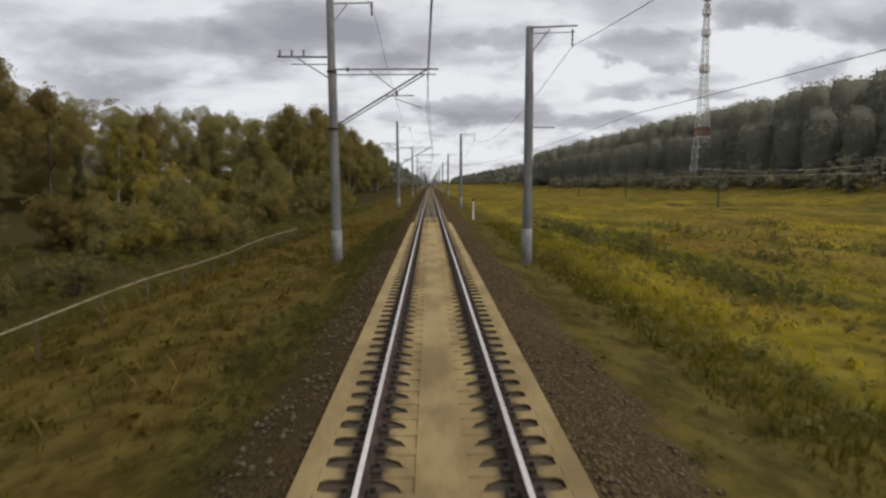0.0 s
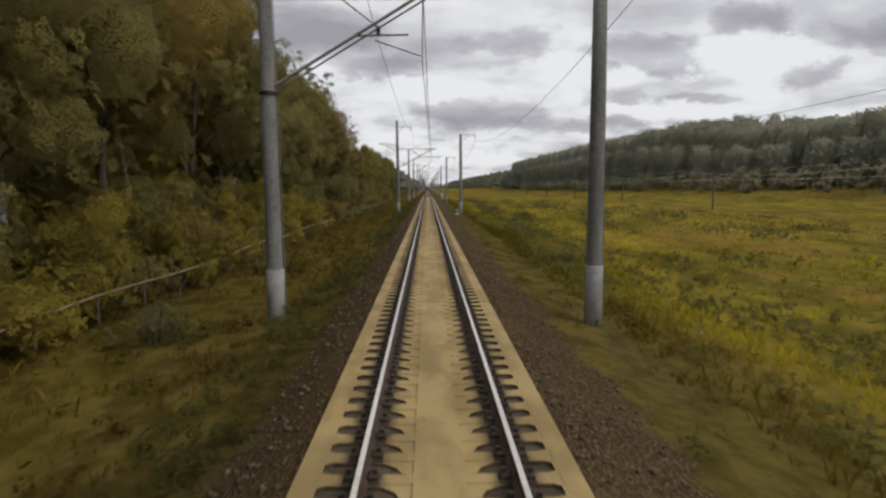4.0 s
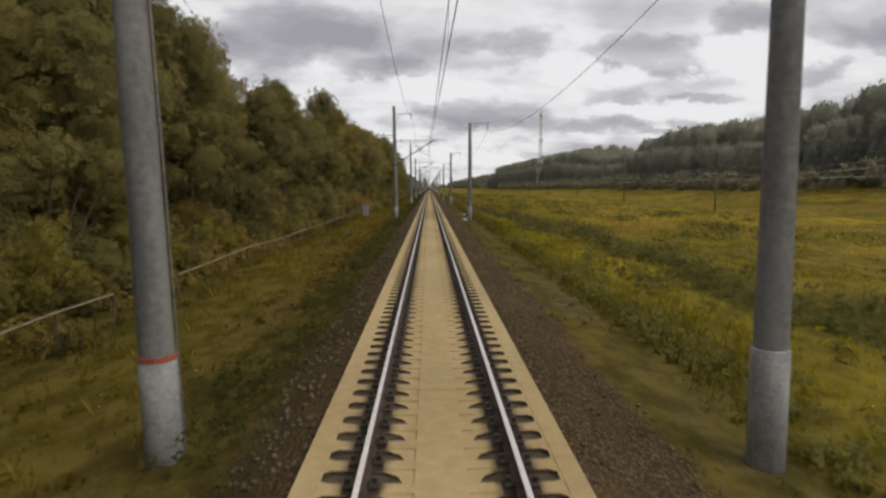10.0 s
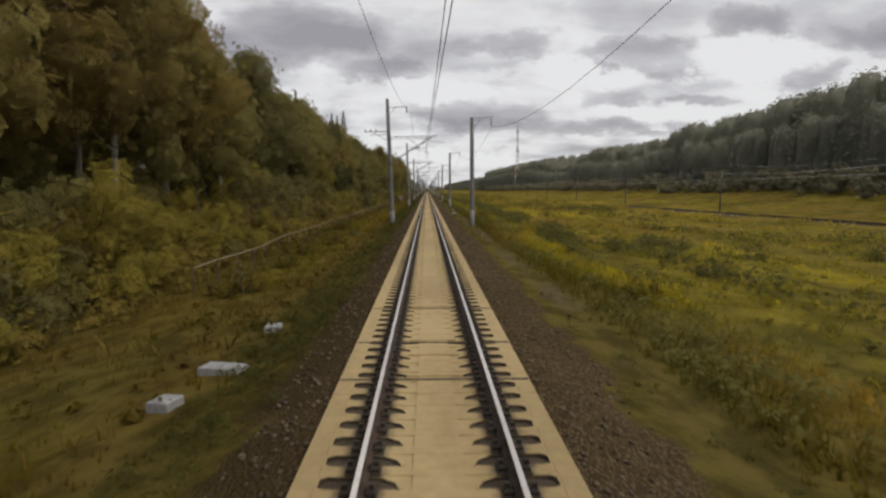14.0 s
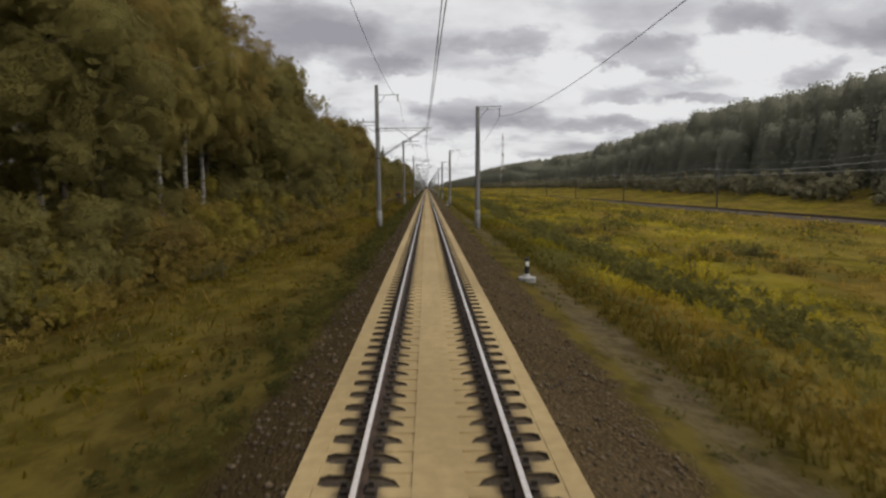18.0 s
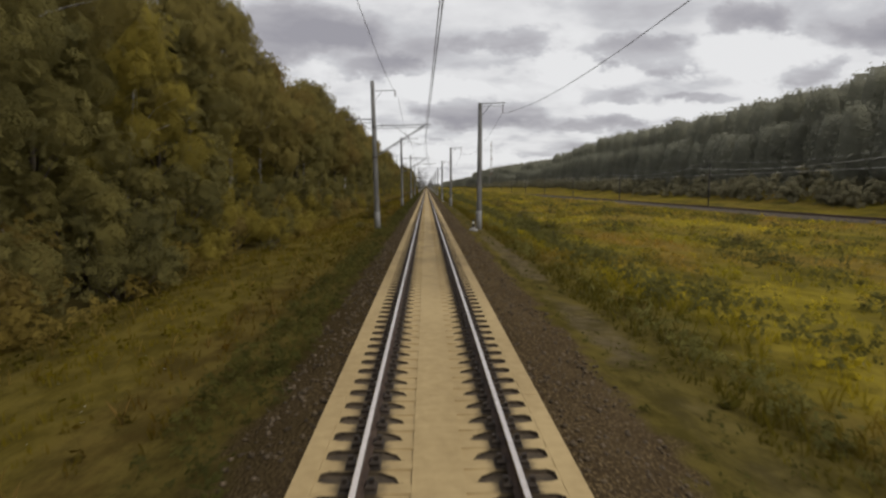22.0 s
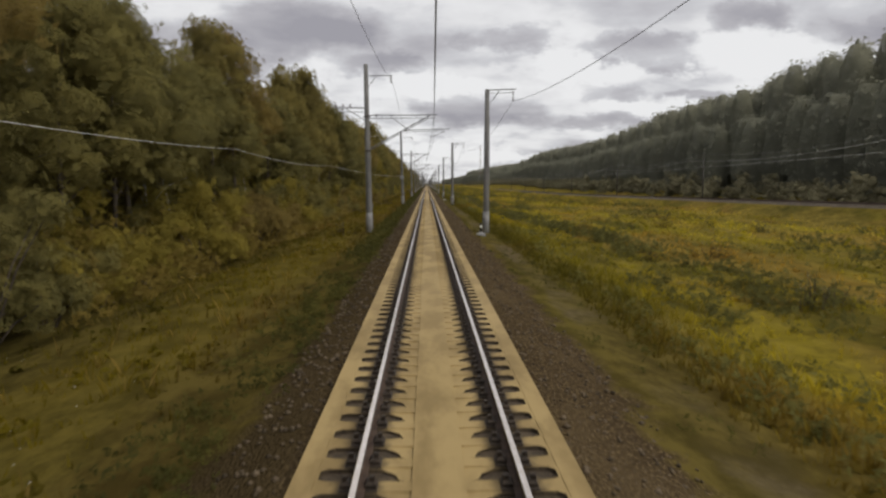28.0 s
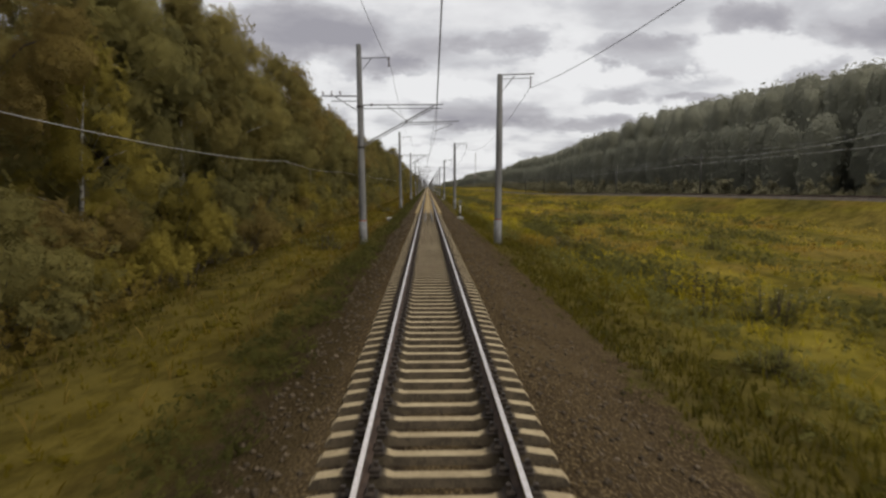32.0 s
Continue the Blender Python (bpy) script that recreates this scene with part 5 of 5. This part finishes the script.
# shrub belt in front of the far wood
spots = []
y = -1120.0
while y < 420:
    for k in range(2):
        spots.append((float(lerp_table(y, WOOD_R)) - rng.uniform(4, 13), y + rng.uniform(-2, 2), rng.uniform(2.5, 6.5), rng.uniform(1.6, 3.0)))
    y += 4.0
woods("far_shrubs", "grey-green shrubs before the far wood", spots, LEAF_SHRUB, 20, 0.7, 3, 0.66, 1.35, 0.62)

# ---------------------------------------------------------------- grass


def tufts(name, label, n, x0, x1, y0, y1, height, width, blades, mat, keep=None, seed=3):
    """Loose tufts of bent blades on the ground, joined."""
    r = np.random.default_rng(seed)
    x, y = r.uniform(x0, x1, n), r.uniform(y0, y1, n)
    if keep is not None:
        ok = keep(x, y, r)
        x, y = x[ok], y[ok]
    n = len(x)
    z = ground_z(x, y)
    x, y, z = (np.repeat(a, blades) + (r.normal(size=n * blades) * width * 3 if i < 2 else 0) for i, a in enumerate((x, y, z)))
    h = height * r.uniform(0.4, 1.25, n * blades)
    a = r.uniform(0, 6.283, n * blades)
    bend = r.uniform(0.1, 0.6, n * blades) * h
    base = np.stack([x, y, z - 0.03], 1)
    side = np.stack([np.cos(a), np.sin(a), 0 * a], 1) * width
    tip = base + np.stack([-np.sin(a) * bend, np.cos(a) * bend, h], 1)
    mid = base + np.stack([-np.sin(a) * bend * 0.35, np.cos(a) * bend * 0.35, h * 0.6], 1)
    quads = np.stack([base - side, base + side, mid + side * 0.8, tip], 1)
    return tagged(new(name, cards_mesh(name, quads, mat)), label, "grass", kind="stuff")


def patchy(x, y, r):
    return r.uniform(size=len(x)) < 0.45 + 0.55 * (np.sin(x * 0.6 + y * 0.21) * np.sin(y * 0.13 - x * 0.3) > -0.2)


tufts("bank_grass", "olive and straw grass on the bank", 52000, -12.0, -3.9, -1040, 60, 0.21, 0.016, 3, BLADE, patchy, 61)
tufts("bank_straw", "dry straw-coloured grass stalks on the bank", 5000, -11.0, -4.6, -1060, 70, 0.42, 0.010, 4, DRY, patchy, 62)
tufts("meadow_grass", "olive meadow grass beside the track", 52000, 5.0, 15.0, -1040, 60, 0.21, 0.017, 3, BLADE, patchy, 63)
tufts("verge_turf", "short worn grass between the ballast and the meadow", 22000, 4.9, 6.6, -1040, 60, 0.17, 0.015, 4, BLADE, patchy, 85)
tufts("gravel_edge_grass", "grass creeping over the edge of the gravel", 5000, 4.0, 5.6, -1040, -905, 0.24, 0.015, 4, BLADE, patchy, 86)
tufts("verge_grass", "tall dim grass along the edge of the meadow", 24000, 5.2, 9.0, -1040, 60, 0.42, 0.014, 4, BLADE, patchy, 74)
tufts("meadow_grass_far", "tall rough meadow grass", 24000, 14.0, 52.0, -1060, 130, 0.34, 0.045, 3, BLADE, patchy, 64)
tufts("meadow_straw", "dry stalks in the meadow", 5000, 6.0, 50.0, -1060, 130, 0.45, 0.016, 4, DRY, patchy, 65)


def low_growth(name, label, n, x0, x1, size, leaf, seed, per=12, y0=-1058, y1=60):
    """Many small leafy clumps close to the ground, joined."""
    r = np.random.default_rng(seed)
    x, y = r.uniform(x0, x1, n), r.uniform(y0, y1, n)
    ok = patchy(x, y, r)
    x, y = x[ok], y[ok]
    k = size * r.uniform(0.5, 1.4, len(x))
    q, _ = foliage(np.stack([x, y, ground_z(x, y) + k * 0.35, k, k, k * 0.8], 1), per, size * 0.42, r)
    tagged(new(name, cards_mesh(name, q, leaf)), label, "undergrowth", kind="stuff")


low_growth("verge_weeds", "dark green weeds at the foot of the ballast", 10500, -4.2, -2.5, 0.32, LEAF_VERGE, 66)
low_growth("trail_weeds", "low green weeds along the ballast edge", 3600, 3.3, 6.6, 0.22, LEAF_VERGE, 67)
low_growth("bank_herbs", "mixed low herbs on the bank", 4200, -10.5, -4.6, 0.24, HERB, 68)
low_growth("bank_brush", "tangled brown brush behind the railing", 2600, -26.0, -10.4, 0.62, LEAF_VERGE, 75, 12, -15, 125)
low_growth("meadow_herbs", "mixed low herbs in the meadow", 7000, 5.0, 22.0, 0.28, HERB, 69)
low_growth("meadow_strip_herbs", "dark green herbs in a strip through the meadow", 2600, 8.2, 13.5, 0.36, LEAF_VERGE, 76, 13)
low_growth("meadow_hummocks", "rough grass hummocks in the meadow", 3600, 20.0, 52.0, 0.55, HERB, 70, 9)


def herb_patches(name, label, centres, x0, x1, size, leaf, seed, long=4.0, crowd=20, drift=None):
    """Patches of tall herbs: clumps scattered round many centres, longer along the line than across."""
    r = np.random.default_rng(seed)
    cx, cy = r.uniform(x0, x1, centres), r.uniform(-1055, 70, centres)
    if drift is not None:
        cx = drift(cy) + r.normal(size=centres) * 0.9
    n = r.integers(crowd // 3, crowd, centres)
    grow = np.clip((cx - 4.0) / 16.0, 0.35, 1.6)
    x = np.repeat(cx, n) + r.normal(size=n.sum()) * np.repeat(grow * 0.9, n)
    y = np.repeat(cy, n) + r.normal(size=n.sum()) * np.repeat(long * r.uniform(0.5, 1.3, centres), n)
    ok = x > 5.3
    x, y = x[ok], y[ok]
    k = size * r.uniform(0.5, 1.35, len(x))
    q, _ = foliage(np.stack([x, y, ground_z(x, y) + k * 0.45, k * 1.1, k * 1.1, k], 1), 16, size * 0.36, r)
    tagged(new(name, cards_mesh(name, q, leaf)), label, "undergrowth", kind="stuff")


herb_patches("tall_herbs", "dark green tall herbs in long patches in the meadow", 300, 8.0, 46.0, 0.56, WEED, 78, 3.2, 26)
herb_patches("ditch_herbs", "dark green herbs along a shallow ditch", 200, 9.0, 14.0, 0.56, WEED, 79, 4.5, 30, lambda y: 11.0 + 1.8 * np.sin(y * 0.013) + 0.9 * np.sin(y * 0.041))
herb_patches("verge_herbs", "grey-green tall weeds at the edge of the meadow", 260, 5.5, 8.0, 0.34, WEED, 84, 4.0, 26, lambda y: 6.9 + 0.5 * np.sin(y * 0.05))
herb_patches("gold_herbs", "yellow flowering herbs in patches in the meadow", 75, 7.0, 40.0, 0.34, GOLD, 80, 3.0, 24)


def thicket(n, seed):
    """A tangled slope of brush that climbs from the grass to the foot of the wood."""
    r = np.random.default_rng(seed)
    x, y = -10.6 - 6.6 * r.uniform(size=n) ** 0.8, r.uniform(-1095, -34, n)
    ok = np.sin(y * 0.06 + 0.7 * np.sin(y * 0.021)) + 0.6 * np.sin(y * 0.23 + x) > -0.75
    x, y = x[ok], y[ok]
    deep = (-10.6 - x) / 6.6
    k = (0.45 + 0.75 * deep) * r.uniform(0.7, 1.3, len(x))
    z = ground_z(x, y) + k * 0.5 + deep * r.uniform(0.0, 2.6, len(x))
    q, _ = foliage(np.stack([x, y, z, k, k, k * 0.95], 1), 26, 0.25, r)
    tagged(new("thicket", cards_mesh("thicket", q, LEAF_THICKET)), "tangled olive-brown thicket at the foot of the wood", "undergrowth", kind="stuff")


thicket(6500, 77)


def flowers(n, x0, x1, seed):
    """Tiny pale flower heads above the grass."""
    r = np.random.default_rng(seed)
    x, y = r.uniform(x0, x1, n), r.uniform(-1055, 60, n)
    ok = np.sin(x * 0.5 + 1.0) * np.sin(y * 0.19) + 0.5 * np.sin(y * 0.9 + x) > 0.35
    x, y = x[ok], y[ok]
    c = np.stack([x, y, ground_z(x, y) + r.uniform(0.2, 0.55, len(x))], 1)
    d = r.uniform(0.007, 0.015, (len(x), 1))
    ex, ey = np.array([[1.0, 0, 0.2]]), np.array([[0, 0.3, 1.0]])
    quads = np.stack([c + ex * d, c + ey * d, c - ex * d, c - ey * d], 1)
    tagged(new("flower_heads", cards_mesh("flower_heads", quads, WHITE)), "tiny pale flower heads in the grass", "flowers", kind="stuff")


flowers(9000, 6.0, 34.0, 91)
flowers(4000, -11.0, -4.5, 92)


def weeds():
    """Clumps of grey-green weeds in the meadow and on the bank."""
    def clump(label, height, spread, stems, leaf, seed):
        r = np.random.default_rng(seed)
        root = thing("weed_clump", label, "weed", group="weed clumps in the grass")
        a, d = r.uniform(0, 6.283, stems), spread * r.uniform(0, 1, stems) ** 0.7
        foot = np.stack([d * np.cos(a), d * np.sin(a), 0 * a - 0.1], 1)
        tall = height * r.uniform(0.55, 1.2, stems) * (1.1 - 0.45 * d / spread)
        top = foot + np.stack([0.22 * d * np.cos(a), 0.22 * d * np.sin(a), tall], 1) + r.normal(size=(stems, 3)) * 0.06
        side = np.stack([-np.sin(a), np.cos(a), 0 * a], 1) * 0.012
        stalks = np.stack([foot - side, foot + side, top + side * 0.4, top - side * 0.4], 1)
        tagged(part("stem_mass", cards_mesh("stem_mass", stalks, BARK), root), kind="stuff")
        n = 9
        s = r.uniform(0.12, 1.0, (stems, n, 1))
        at = (foot[:, None] + (top - foot)[:, None] * s).reshape(-1, 3)
        b = r.uniform(0, 6.283, len(at))
        out = np.stack([np.cos(b), np.sin(b), r.uniform(-0.2, 0.9, len(at))], 1) * r.uniform(0.09, 0.20, (len(at), 1))
        wide = np.stack([-np.sin(b), np.cos(b), 0 * b], 1) * 0.045
        leaves = np.stack([at, at + out * 0.5 + wide, at + out, at + out * 0.5 - wide], 1)
        tagged(part("leaf_mass", cards_mesh("leaf_mass", leaves, leaf), root), kind="stuff")
        return root

    kit = [clump("dark green flowering weed clump in the grass", 0.95, 0.75, 46, WEED, 71), clump("tall weed clump in the grass", 1.2, 0.7, 40, HERB, 72)]
    r = np.random.default_rng(73)
    for ob, top, wide in zip(kit, (0.9, 1.2), (0.7, 0.8)):
        a, d, z = r.uniform(0, 6.283, 26), wide * r.uniform(0.1, 1.2, 26), top * r.uniform(0.55, 1.25, 26)
        c, k = np.stack([d * np.cos(a), d * np.sin(a), z], 1), r.uniform(0.006, 0.012, (26, 1))
        ex, ey = np.array([[1.0, 0, 0.2]]), np.array([[0, 0.3, 1.0]])
        part("flower_heads", cards_mesh("flower_heads", np.stack([c + ex * k, c + ey * k, c - ex * k, c - ey * k], 1), WHITE), ob, "tiny white flower heads")
    for i in range(380):
        y = rng.uniform(-1050, 60)
        x = (9.0 + 3.0 * math.sin(y * 0.02) + rng.uniform(0, 4.5) if rng.uniform() < 0.6 else rng.uniform(7.5, 34)) if rng.uniform() < 0.78 else rng.uniform(-11, -6.2)
        m = pose(x, y, float(ground_z(x, y)) - 0.08, 0, 0, rng.uniform(0, 360))
        s = rng.uniform(0.6, 1.4)
        if i < 2:
            kit[i].matrix_basis = m
            continue
        ob = copy_thing(kit[i % 2], m)
        ob.scale = (s * 1.3, s * 1.3, s * 0.8)


weeds()

# ---------------------------------------------------------------- stones, sleepers


def stones(n, seed):
    r = np.random.default_rng(seed)
    side = np.where(r.uniform(size=n) < 0.5, -1.0, 1.0)
    x = np.where(side < 0, -1.5 - 1.05 * r.uniform(size=n), 1.5 + 1.9 * r.uniform(size=n) ** 1.1)
    y = r.uniform(-1060, 30, n)
    z = ground_z(x, y)
    s = r.uniform(0.022, 0.060, n)
    oct_v = np.array([(1, 0, 0), (0, 1, 0), (-1, 0, 0), (0, -1, 0), (0, 0, 0.8), (0, 0, -0.6)])
    oct_f = np.array([(0, 1, 4), (1, 2, 4), (2, 3, 4), (3, 0, 4), (1, 0, 5), (2, 1, 5), (3, 2, 5), (0, 3, 5)])
    v = oct_v[None] * r.uniform(0.6, 1.3, (n, 6, 1)) * s[:, None, None] + np.stack([x, y, z + 0.012], 1)[:, None]
    f = (oct_f[None] + 6 * np.arange(n)[:, None, None]).reshape(-1, 3)
    me = cards_mesh("ballast_stones", np.zeros((0, 4, 3)), STONE, (v.reshape(-1, 3), f))
    tagged(new("ballast_stones", me), "loose grey-brown ballast stones on the shoulders", "ballast", kind="stuff")


def stone_material():
    n = Nodes("ballast_stone", 0.9, 0, 0.2)
    return n.finish(n.mix(n.t.nodes["Geometry"].outputs["Random Per Island"], (0.048, 0.036, 0.023), (0.138, 0.104, 0.068)), n.noise(60.0), 0.004)


STONE = stone_material()
stones(56000, 81)

near_y = [y for y in np.arange(-1040.0, -880.0, PITCH)]
far_y = [y for y in np.arange(LAST, -1040.0, PITCH)] + [y for y in np.arange(near_y[-1] + PITCH, 330.0, PITCH)]
for y in near_y:
    part("sleeper", SLEEPER_ME if y < NEAR_END else FLUSH_ME, railway, place=pose(random.uniform(-0.008, 0.008), y, random.uniform(-0.003, 0.003)))
    part("fastening", CLIP_ME, railway, place=pose(0, y, 0))
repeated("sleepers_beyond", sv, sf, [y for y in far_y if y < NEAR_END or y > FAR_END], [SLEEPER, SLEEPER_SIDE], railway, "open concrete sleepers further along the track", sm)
repeated("sleepers_in_bed", fv, ff, [y for y in far_y if NEAR_END <= y <= FAR_END], CONCRETE, railway, "concrete sleepers set into the bed")
repeated("fastenings_beyond", cv, cf, [y for y in far_y if y < 60], IRON, railway, "dark iron rail fastenings")
